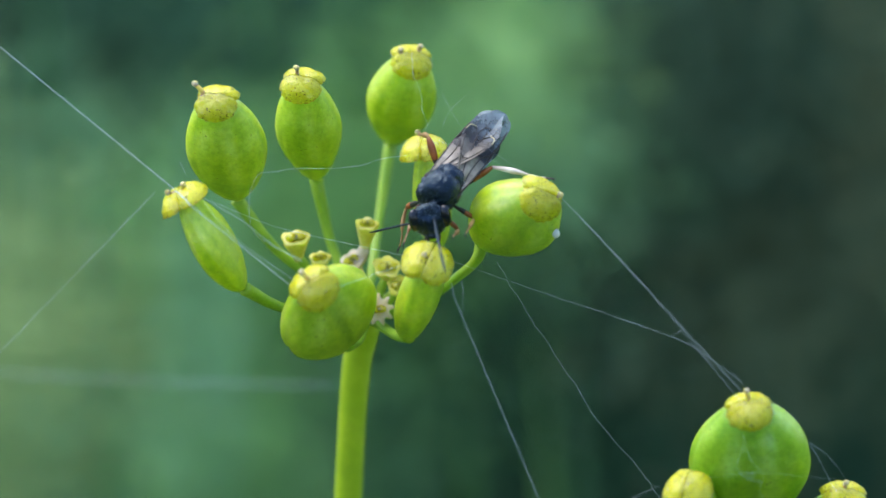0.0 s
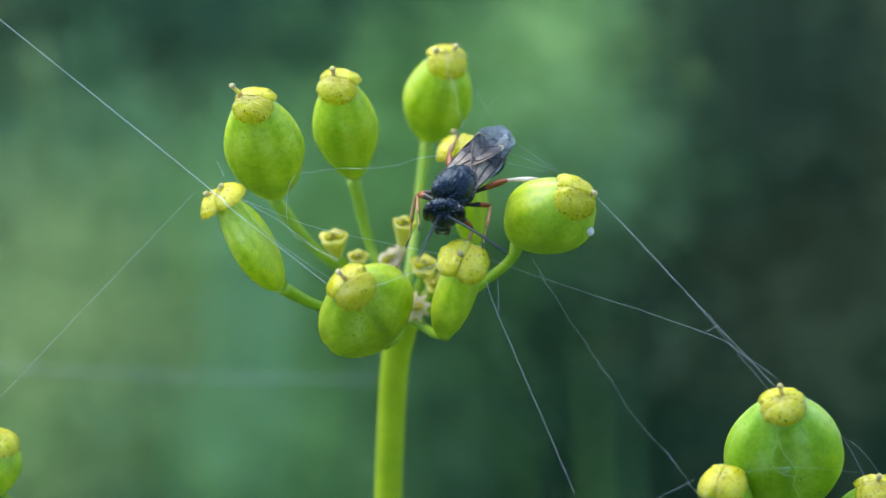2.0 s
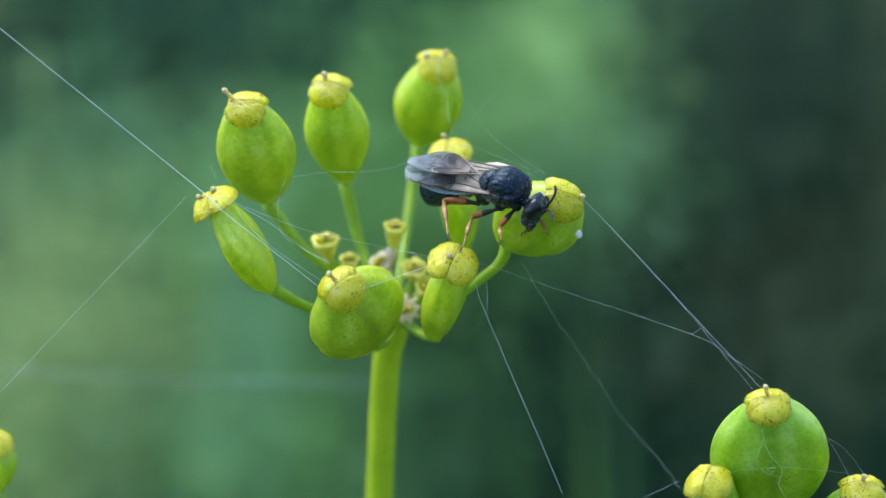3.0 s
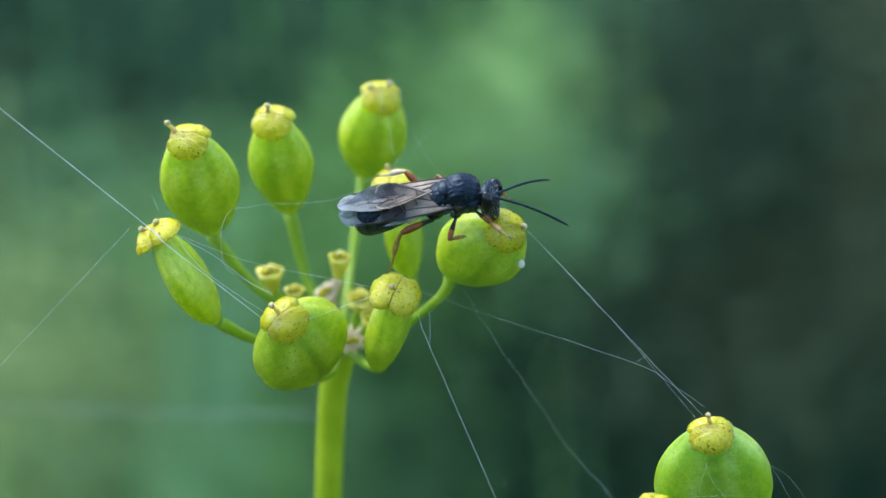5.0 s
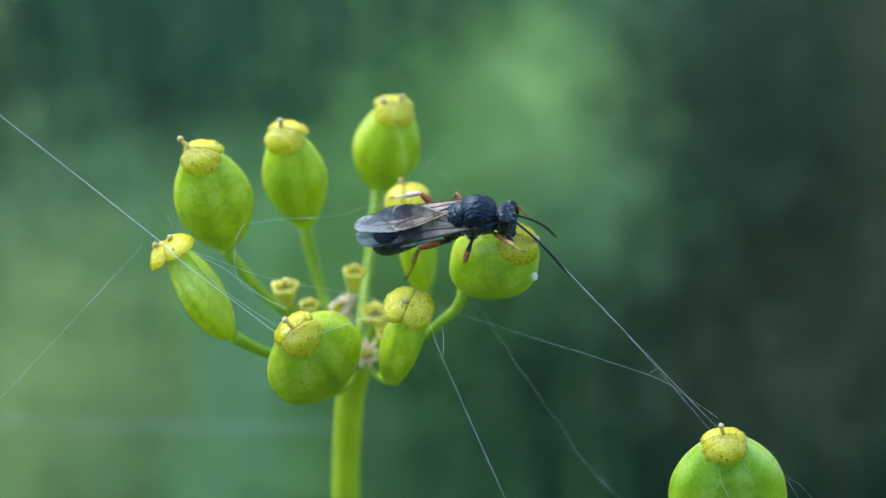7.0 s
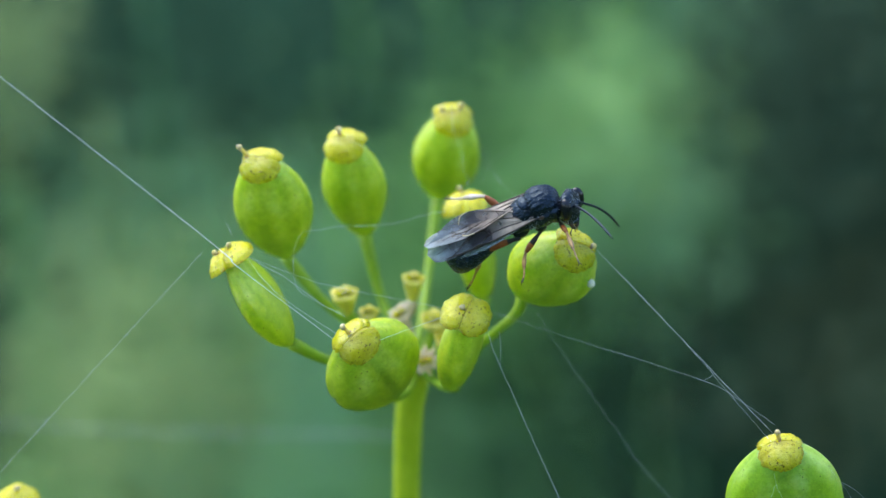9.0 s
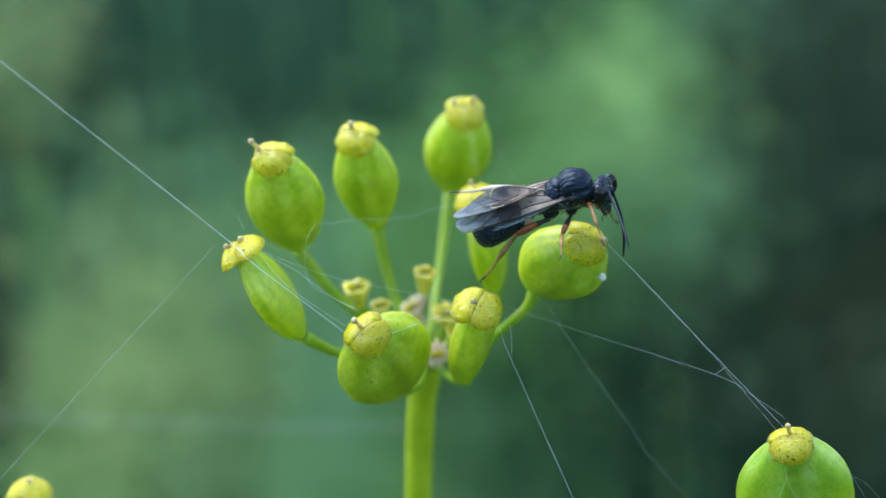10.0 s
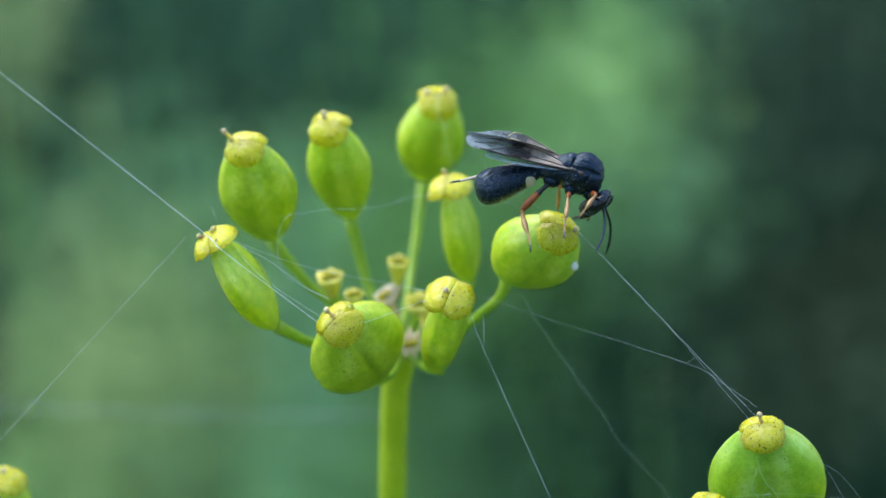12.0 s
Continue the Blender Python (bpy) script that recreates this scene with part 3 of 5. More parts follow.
fruit((-3.11, 16.00, 3.07), (-1.80, 11.50, 8.98), 4.15, 3.40, (0.2, -1, 0.35), 3, 0.92, ((-0.7, -0.3, 0.5, -0.3), (-0.4, 0.6, 0.3, 0.5)), disc=1.2, crease=0.06, neck=0.24)
fruit((-0.16, 10.50, -2.03), (-1.18, 8.00, 4.29), 4.20, 2.00, (1, -0.25, 0.2), 4, 0.85, ((-0.7, -0.9, 0.45, -0.4),), shoulder=1.0, crease=0.08, roof=0.2)
fruit((2.20, 5.25, -0.90), (5.55, 0.60, 2.95), 5.10, 3.70, (1.04, 4.52, 5.2), 5, 1.10, ((0.4, 0.6, 0.32, 0.55),), crease=0.12)
fruit((-1.92, 4.00, -5.94), (-0.81, -1.00, -0.41), 4.50, 2.30, (0.85, -0.5, 0.1), 6, 1.12, ((-0.6, 0.3, 0.4),), disc=1.36, roof=0.2, shoulder=1.8, crease=0.08, skin=MIDRIPE)
fruit((-5.45, 4.00, -6.45), (-7.15, -2.80, -1.35), 6.00, 3.60, (0.1, -1, 0.3), 7, 1.02, ((-0.9, 0.15, 0.8),), shoulder=0.4, crease=0.2, neck=0.22, skin=MIDRIPE)
fruit((-11.11, 2.00, -2.70), (-14.44, 0.50, 2.83), 4.60, 2.00, (0.75, -0.25, 0.65), 8, 0.92, ((-0.9, 0.2, 0.6), (0.9, 0.2, 0.6)), disc=1.34, crease=0.08, roof=0.16)
fruit((17.32, 0.50, -15.90), (16.72, -4.00, -7.80), 6.80, 4.00, (0, -1, 0.25), 9, 1.00, ((-0.35, 0.1, 0.9),), shoulder=0.4, crease=0.14, skin=DARKFRUIT)
fruit((14.27, -2.00, -17.19), (13.32, -5.00, -12.14), 4.60, 2.60, (0.9, -0.5, 0.1), 10, 0.95, (), shoulder=0.0, crease=0.08, skin=DARKFRUIT)
fruit((22.00, -1.00, -17.54), (22.14, -3.00, -13.22), 4.60, 3.20, (0, -1, 0.2), 11, 0.95, ((-0.3, -0.2, 0.6),), shoulder=0.0, crease=0.08, skin=DARKFRUIT)
fruit((-27.98, 4.00, -15.29), (-27.94, 3.00, -11.82), 4.00, 2.40, (0.9, -0.4, 0.1), 12, 0.90, ((0.3, 0.3, 0.6),), shoulder=0.0, crease=0.08)
stalk("ray", [(-4.44, 9.00, -5.77), (-5.51, 12.00, -15.09), (-7.25, 16.00, -57.82)], [0.92, 0.84, 0.88], STEM)
stalk("stem", [(-7.25, 16.00, -56.82), (-8.25, 22.00, -217.82), (-8.00, 40.00, -500.00), (-8.00, 60.00, -1003.00)], [1.6, 2.2, 3.0, 4.0], STEM)
stalk("ray", [(19.12, 2.00, -22.07), (16.12, 4.00, -34.07), (-1.25, 15.50, -51.82), (-7.25, 16.00, -57.82)], [0.8, 0.8, 0.85, 0.9])
stalk("ray", [(-24.58, 6.00, -23.29), (-20.58, 7.00, -33.29), (-11.25, 16.00, -49.82), (-7.25, 16.00, -57.82)], [0.7, 0.7, 0.8, 0.9])
stalk("pedicel", [(-11.90, 8.50, 1.12), (-9.60, 9.00, -1.99), (-6.30, 9.00, -4.50), (-4.44, 9.00, -5.77)], [0.40, 0.29, 0.29, 0.38])
stalk("pedicel", [(-7.43, 12.00, 1.64), (-6.55, 11.50, -2.09), (-5.35, 10.00, -4.58), (-4.44, 9.00, -5.77)], [0.40, 0.29, 0.29, 0.38])
stalk("pedicel", [(-3.11, 16.00, 3.07), (-3.78, 13.50, -1.18), (-4.24, 10.00, -4.26), (-4.44, 9.00, -5.77)], [0.40, 0.29, 0.29, 0.38])
stalk("pedicel", [(-0.16, 10.50, -2.03), (-1.54, 9.50, -3.69), (-4.44, 9.00, -5.77)], [0.40, 0.29, 0.29, 0.38])
stalk("pedicel", [(2.20, 5.25, -0.90), (1.90, 5.30, -1.75), (0.98, 6.50, -2.90), (-1.89, 8.50, -5.37), (-4.44, 9.00, -5.77)], [0.40, 0.29, 0.29, 0.38])
stalk("pedicel", [(-1.92, 4.00, -5.94), (-2.80, 6.00, -6.30), (-4.44, 9.00, -5.77)], [0.40, 0.29, 0.29, 0.38])
stalk("pedicel", [(-5.45, 4.00, -6.45), (-4.80, 6.00, -6.56), (-4.44, 9.00, -5.77)], [0.40, 0.29, 0.29, 0.38])
stalk("pedicel", [(-11.11, 2.00, -2.70), (-9.27, 4.00, -4.20), (-6.62, 8.00, -5.83), (-4.44, 9.00, -5.77)], [0.40, 0.29, 0.29, 0.38])
stalk("pedicel", [(17.32, 0.50, -15.90), (18.22, 1.55, -19.99), (19.12, 2.00, -22.07)], [0.55, 0.42, 0.5])
stalk("pedicel", [(14.27, -2.00, -17.19), (16.69, 0.30, -20.63), (19.12, 2.00, -22.07)], [0.55, 0.42, 0.5])
stalk("pedicel", [(22.00, -1.00, -17.54), (20.56, 0.80, -20.81), (19.12, 2.00, -22.07)], [0.55, 0.42, 0.5])
stalk("pedicel", [(-27.98, 4.00, -15.29), (-26.08, 5.00, -19.29), (-24.58, 6.00, -23.29)], [0.5, 0.4, 0.45])


def floret(centre, up, radius, height, material, stem_to, stem_r=0.3, star=0):
    """A withered small flower that set no fruit: a cup on a short stalk."""
    centre, up = Vector(centre), Vector(up).normalized()
    bm = bmesh.new()
    turn = frame_axes(up, (1, 0.2, 0.1))
    prev = None
    seg = 54 if star else 24
    for r, z in ((0.30, -height), (0.45, -height * 0.7), (0.80, -height * 0.25), (1.0, 0.0), (0.98, 0.10), (0.7, 0.06), (0.3, 0.0)):
        cur = []
        for j in range(seg):
            a = 2 * math.pi * j / seg
            lobe = 0.5 * max(0.0, math.cos(star * a)) ** 0.7 if star else 0.12 * math.cos(5 * a) + 0.10 * noise.noise((2 * math.cos(a), 2 * math.sin(a), radius * 9))
            k = 1 + lobe * (r > 0.7)
            cur.append(bm.verts.new(turn @ Vector((radius * r * k * math.cos(a), radius * r * k * math.sin(a), z + (0.10 * noise.noise((3 * math.cos(a), 3 * math.sin(a), height)) if r > 0.7 else 0.0)))))
        if prev:
            for j in range(seg):
                bm.faces.new((prev[j], prev[(j + 1) % seg], cur[(j + 1) % seg], cur[j]))
        else:
            bm.faces.new(cur[::-1])
        prev = cur
    bm.faces.new(prev)
    ob = part("floret", bm, material, plant, place=Matrix.Translation((centre - PLANT_FOOT) * MM))
    bm = bmesh.new()
    for s in (-1, 1):
        ball(bm, turn @ Vector((s * radius * 0.26, 0, 0.12)), (radius * 0.46, radius * 0.46, radius * 0.34), 14, 9)
    part("stylopodium", bm, DISC, ob, "small yellow cushion")
    low = centre - up * height * 0.8
    stalk("pedicel", [low, low.lerp(Vector(stem_to), 0.5) + Vector((0, 0, -0.3)), stem_to], [stem_r * 0.8, stem_r, stem_r], FLORET if star or stem_r > 0.38 or material is FLORET else PEDICEL, 6, 8)


floret((-8.46, 8.00, -1.11), (-0.1, -0.4, 1), 0.82, 1.5, BUD, (-6.29, 9.00, -4.33))
floret((-7.10, 8.50, -2.39), (-0.1, -0.5, 1), 0.62, 0.9, BUD, (-6.30, 9.00, -4.50))
floret((-4.38, 8.50, -0.39), (0.1, -0.4, 1), 0.66, 2.0, BUD, (-5.21, 9.00, -2.62), 0.42)
floret((-5.21, 9.00, -2.62), (-0.4, -0.6, 0.8), 0.75, 0.8, FLORET, (-4.44, 9.00, -5.77), 0.4)
floret((-3.22, 8.00, -2.79), (0.1, -0.7, 0.9), 0.8, 1.0, BUD, (-4.44, 9.00, -5.77))
floret((-2.52, 7.50, -3.80), (0.2, -0.8, 0.7), 0.7, 0.9, BUD, (-4.44, 9.00, -5.77))
floret((-3.72, 6.50, -4.92), (0.1, -1, 0.35), 0.66, 0.9, FLORET, (-4.44, 9.00, -5.77), 0.35, 9)


# ---- a drop on the round fruit ----
def drop(p):
    bm = bmesh.new()
    ball(bm, (0, 0, 0), (0.24, 0.24, 0.28), 16, 11)
    for v in bm.verts:
        v.co *= 1 + 0.16 * noise.noise(v.co * 3.5)
    tagged(part("dried_sap_drop", bm, SAP, place=Matrix.Translation(at(p))), "small whitish drop of sap on the round green fruit", "drop")


drop((6.27, 1.60, 0.56))


# ---- spider silk ----
def thread(lines, radius, kink=0.035, label="fine grey-white spider silk strung between the fruits"):
    first = Vector(lines[0][0])
    bm = bmesh.new()
    for k, pts in enumerate(lines):
        line = glide(pts, max(8, int(36 / len(pts))))
        line = [p + kink * noise.noise_vector(p * 1.3) + 0.5 * kink * noise.noise_vector(p * 4.1) for p in line]
        tube(bm, [p - first for p in line], [radius, radius], 5)
    tagged(part("spider_thread", bm, SILK, place=Matrix.Translation(at(first))), label, "spider silk", "spider threads")


thread([[(-32.16, 4.60, 16.77), (-15.83, 0.00, 4.22), (-13.54, -2.00, 2.66), (-8.16, -1.00, -2.06)]], 0.020, 0.0)
thread([[(-28.61, -4.00, -9.58), (-22.20, -2.00, -3.12), (-15.83, 0.00, 3.23)]], 0.0065)
thread([[(6.63, 1.00, 2.65), (11.27, -2.00, -1.90), (16.37, -4.00, -7.18)]], 0.0085)
thread([[(6.63, 1.00, 2.65), (11.27, -2.00, -1.90), (16.20, -4.20, -7.55)]], 0.0055)
thread([[(0.62, 4.00, -1.59), (4.79, 1.00, -2.42), (12.56, -1.50, -4.60), (14.60, -2.70, -5.55), (16.45, -3.80, -6.70)], [(12.56, -1.50, -4.60), (13.30, -2.30, -4.00)]], 0.0062)
thread([[(0.42, -1.50, -1.58), (1.03, -2.00, -3.30), (4.32, -4.00, -10.87), (5.23, -4.50, -13.01)]], 0.0110)
thread([[(1.02, -1.60, -1.45), (1.12, -1.80, -2.40), (1.03, -2.00, -3.30)]], 0.0082)
thread([[(3.00, 4.00, -1.55), (4.73, 4.00, -4.47), (6.79, 4.00, -7.58), (7.58, 4.00, -8.80), (8.69, 4.00, -10.72), (10.96, 4.00, -13.34), (12.57, 4.00, -15.63)]], 0.0062, 0.10)
thread([[(-7.77, -1.00, -0.40), (-9.34, -0.50, 0.26), (-10.49, 0.00, 1.01), (-10.74, 1.00, 2.63), (-10.28, 1.50, 3.85), (-9.24, 2.00, 3.98), (-8.17, 3.00, 3.96), (-6.28, 4.00, 3.78), (-4.70, 5.00, 3.74), (-3.56, 5.50, 4.02), (-2.08, 6.00, 4.16)]], 0.0075)
thread([[(-13.43, 0.00, 2.97), (-11.63, 0.50, 2.09), (-8.84, 1.50, 0.81), (-4.66, 2.00, -0.24), (-2.09, 0.00, -0.37)]], 0.0075)
thread([[(-13.43, 0.00, 2.97), (-11.26, -0.20, 1.73), (-9.34, -0.50, 0.32), (-7.71, -1.00, -0.53)]], 0.0109)
thread([[(-13.43, 0.00, 2.97), (-11.54, -1.00, 0.92), (-8.08, -1.00, -1.65)]], 0.0095)
thread([[(-6.00, -2.80, -1.62), (-4.44, -2.00, -1.25), (-2.10, -1.20, -0.60)]], 0.0095)
thread([[(-1.79, 10.00, 9.50), (-1.71, 9.50, 8.22), (-1.44, 9.20, 7.69), (-1.25, 9.00, 6.93), (-1.22, 8.60, 6.42), (-1.05, 8.20, 5.95), (-0.88, 8.00, 5.57), (-0.98, 7.80, 5.34)]], 0.0058, 0.05)
thread([[(17.94, -2.50, -8.22), (20.09, -3.30, -10.13), (21.52, -3.50, -12.69), (22.05, -3.00, -13.32)]], 0.0052)
thread([[(20.18, -3.30, -10.20), (21.20, -3.30, -10.95), (22.35, -3.00, -12.51)]], 0.0045)
thread([[(14.62, -4.90, -11.70), (17.37, -4.80, -11.49), (21.56, -3.60, -12.20)]], 0.0034)
thread([[(16.32, -5.00, -9.24), (16.74, -4.95, -10.60), (17.48, -4.90, -11.66), (17.39, -4.85, -12.40), (17.69, -4.60, -13.36)], [(16.43, -5.00, -9.87), (16.11, -4.95, -11.03), (16.34, -4.95, -11.61), (16.93, -4.90, -11.91), (17.48, -4.90, -12.04)], [(16.60, -4.95, -11.45), (17.10, -4.95, -11.50), (16.95, -4.95, -11.70), (16.65, -4.95, -11.60), (17.05, -4.95, -11.40)]], 0.0058, 0.12)
thread([[(-37.54, 45.00, -17.71), (-22.64, 45.00, -18.72), (-7.44, 40.00, -17.87)]], 0.022)
thread([[(11.86, -5.00, -12.13), (9.79, -6.00, -12.87)]], 0.006)
thread([[(1.57, 9.00, 7.34), (0.40, 8.00, 6.36), (-0.04, 6.00, 5.72)]], 0.0028)
thread([[(-14.21, 1.00, 3.98), (-14.69, 2.00, 4.59)]], 0.0068)
thread([[(-0.39, 8.00, 4.72), (1.72, 5.00, 4.45), (4.49, 1.00, 4.07)], [(-0.06, 11.00, 6.85), (1.09, 7.00, 5.56), (2.68, 4.00, 4.80), (4.42, 1.00, 4.17)], [(-0.23, 8.00, 3.62), (1.81, 5.00, 3.79), (3.68, 2.00, 3.94)]], 0.0036)


# ---- the wasp; its own axes: x ahead, y to its left, z towards its back ----
wasp = new("wasp")
tagged(wasp, "small black wasp with smoky wings and orange legs", "wasp")


def local(x=0.0, y=0.0, z=0.0):
    return Matrix.Translation((x * MM, y * MM, z * MM))


def hairs(bm, spots, length, seed, material=0):
    """Short pale hairs: thin three-sided spikes."""
    rnd = random.Random(seed)
    for p, nrm in spots:
        d = (nrm + Vector((rnd.uniform(-0.9, 0.1), rnd.uniform(-0.4, 0.4), rnd.uniform(-0.4, 0.4)))).normalized()
        s = d.orthogonal().normalized() * 0.0065
        t = d.cross(s)
        tip = bm.verts.new(p + d * length * rnd.uniform(0.6, 1.2))
        ring = [bm.verts.new(p + s), bm.verts.new(p - 0.5 * s + 0.87 * t), bm.verts.new(p - 0.5 * s - 0.87 * t)]
        for j in range(3):
            bm.faces.new((ring[j], ring[(j + 1) % 3], tip)).material_index = material


def finer(rows, k):
    """More rows for a lathe, on a smooth line through those given."""
    flat = [(r[0][0], r[0][1], r[1], r[2]) for r in rows]
    out = []
    for i in range(len(flat) - 1):
        a, b, c, d = flat[max(i - 1, 0)], flat[i], flat[i + 1], flat[min(i + 2, len(flat) - 1)]
        for j in range(k):
            u = j / k
            q = [0.5 * (2 * b[m] + (c[m] - a[m]) * u + (2 * a[m] - 5 * b[m] + 4 * c[m] - d[m]) * u * u + (3 * b[m] - a[m] - 3 * c[m] + d[m]) * u**3) for m in range(4)]
            out.append(((q[0], q[1]), max(q[2], 0.02), max(q[3], 0.02)))
    return out + [rows[-1]]


def wasp_thorax():
    bm = bmesh.new()
    # pronotum, mesonotum and propodeum as one humped shell
    lathe(bm, finer([((1.50, -0.10), 0.34, 0.28), ((1.42, -0.05), 0.84, 0.58), ((1.20, 0.02), 1.07, 0.86), ((0.80, 0.08), 1.19, 1.03), ((0.35, 0.10), 1.25, 1.10), ((0.0, 0.08), 1.22, 1.08), ((-0.25, 0.02), 1.12, 0.99), ((-0.36, 0.0), 1.04, 0.82), ((-0.50, 0.0), 1.05, 0.93), ((-0.85, -0.06), 0.98, 0.86), ((-1.2, -0.18), 0.86, 0.74), ((-1.5, -0.28), 0.72, 0.60), ((-1.70, -0.36), 0.54, 0.46), ((-1.80, -0.40), 0.34, 0.30)], 9), 132)
    for v in bm.verts:
        v.co.z *= 1.06
    # grooves: between back plate and side plates, and down the sides
    for v in bm.verts:
        a = math.atan2(v.co.z - 0.05, abs(v.co.y))
        dip = 0.10 * math.exp(-(((a - 0.42) / 0.10) ** 2)) * (1 if -0.3 < v.co.x < 1.3 else 0.3)
        dip += 0.09 * math.exp(-(((v.co.x - 0.55 - 0.35 * v.co.z) / 0.09) ** 2)) * (1 if a < 0.35 else 0)
        v.co.y *= 1 - dip
        v.co.z *= 1 - dip
    # lengthwise ridges on the back plate, a net of wrinkles on the sides and behind
    bm.normal_update()
    moved = []
    for v in bm.verts:
        p = v.co
        wob = 0.10 * noise.noise((p.x * 1.4, p.y * 2.0, p.z * 2.0))
        ridge = 1 - 2 * abs(noise.noise((p.x * 0.9 + 3.0, (p.y + wob) * 7.0, p.z * 2.5)))
        net = 1 - 2 * abs(noise.noise((p.x * 4.5, p.y * 5.5 + 9.0, p.z * 5.5)))
        back = 1.0 if p.z > 0.35 and p.x > -0.3 else 0.0
        moved.append(p + v.normal * (0.045 * ridge * back + (0.040 - 0.022 * back) * net + 0.02 * noise.noise(p * 2.2)))
    for v, p in zip(bm.verts, moved):
        v.co = p
    for v in bm.verts:
        v.co.y *= 0.98
        v.co.x *= 1.2 if v.co.x < 0 else 1.0
        v.co.z = 0.1 + (v.co.z - 0.1) * (1.10 if v.co.z > 0.1 else 0.9)
    ob = part("thorax", bm, BLACK, wasp, "black, finely pitted, with bluish shine")
    bm = bmesh.new()
    ball(bm, (0.1, 0, -0.72), (0.95, 0.78, 0.42), 18, 10)
    part("breast_plate", bm, BLACK, ob)
    bm = bmesh.new()
    lathe(bm, [((1.38, 0.0), 0.54, 0.46), ((1.32, 0.02), 0.79, 0.66), ((1.20, 0.04), 0.94, 0.80), ((1.08, 0.05), 0.97, 0.84)], 26)
    part("collar", bm, BLACK, ob)
    bm = bmesh.new()
    ball(bm, (-0.52, 0, 0.88), (0.36, 0.50, 0.24), 20, 12)
    part("scutellum", bm, BLACK, ob)
    for s in (-1, 1):
        bm = bmesh.new()
        ball(bm, (0.16, s * 1.08, 0.36), (0.20, 0.11, 0.13), 12, 8)
        part("tegula", bm, TEGULA, ob, "brown wing-root cap")
    for x, y, z, a, b in ((0.85, 0.42, -0.78, 0.34, 0.30), (-0.15, 0.58, -0.84, 0.36, 0.30), (-1.3, 0.52, -0.70, 0.50, 0.30)):
        for s in (-1, 1):
            bm = bmesh.new()
            ball(bm, (x, s * y, z), (a, b, 0.36), 14, 9)
            part("coxa", bm, BLACK, ob)
    rnd = random.Random(3)
    spots = []
    for _ in range(900):
        x, a = rnd.uniform(-1.5, 1.35), rnd.choice((rnd.uniform(-0.9, 0.5), rnd.uniform(math.pi - 0.5, math.pi + 0.9)))
        k = 1 - abs(x) ** 2.6 / 4.2
        spots.append((Vector((x, 1.06 * k * math.cos(a), 0.1 + 0.98 * k * math.sin(a))), Vector((0, math.cos(a), math.sin(a)))))
    for _ in range(300):
        x, a = rnd.choice((rnd.uniform(1.05, 1.45), rnd.uniform(-1.5, -0.6))), rnd.uniform(-0.5, math.pi + 0.5)
        k = 1 - abs(x) ** 2.6 / 4.2
        spots.append((Vector((x, 1.0 * k * math.cos(a), 0.06 + 0.92 * k * math.sin(a))), Vector((0.5, math.cos(a), math.sin(a)))))
    bm = bmesh.new()
    hairs(bm, spots, 0.15, 4)
    part("hair", bm, HAIR, ob, "sparse pale hairs", smooth=False)


def skull(d):
    """The head's shell along a unit direction: broad and short, flat behind, narrowing to the mouth."""
    x, y, z = d
    low = max(0.0, -z)
    wide = 1.08 * (1 - 0.40 * low**1.6)
    p = Vector((0.55 + x * (0.64 if x > 0 else 0.46), y * wide, -0.10 + z * (0.98 if z > 0 else 1.12)))
    if x > 0:
        # the hollow above the feelers, and the shield over the mouth
        p.x -= 0.17 * math.exp(-((y / 0.32) ** 2) - (((z - 0.45) / 0.36) ** 2))
        p.x += 0.10 * math.exp(-((y / 0.40) ** 2) - (((z + 0.55) / 0.30) ** 2))
        p.x += 0.06 * (math.exp(-(((abs(y) - 0.24) / 0.12) ** 2) - (((z - 0.18) / 0.14) ** 2)))
    else:
        p.x += 0.16 * math.exp(-((y / 0.6) ** 2) - (((z - 0.05) / 0.6) ** 2))
    return p


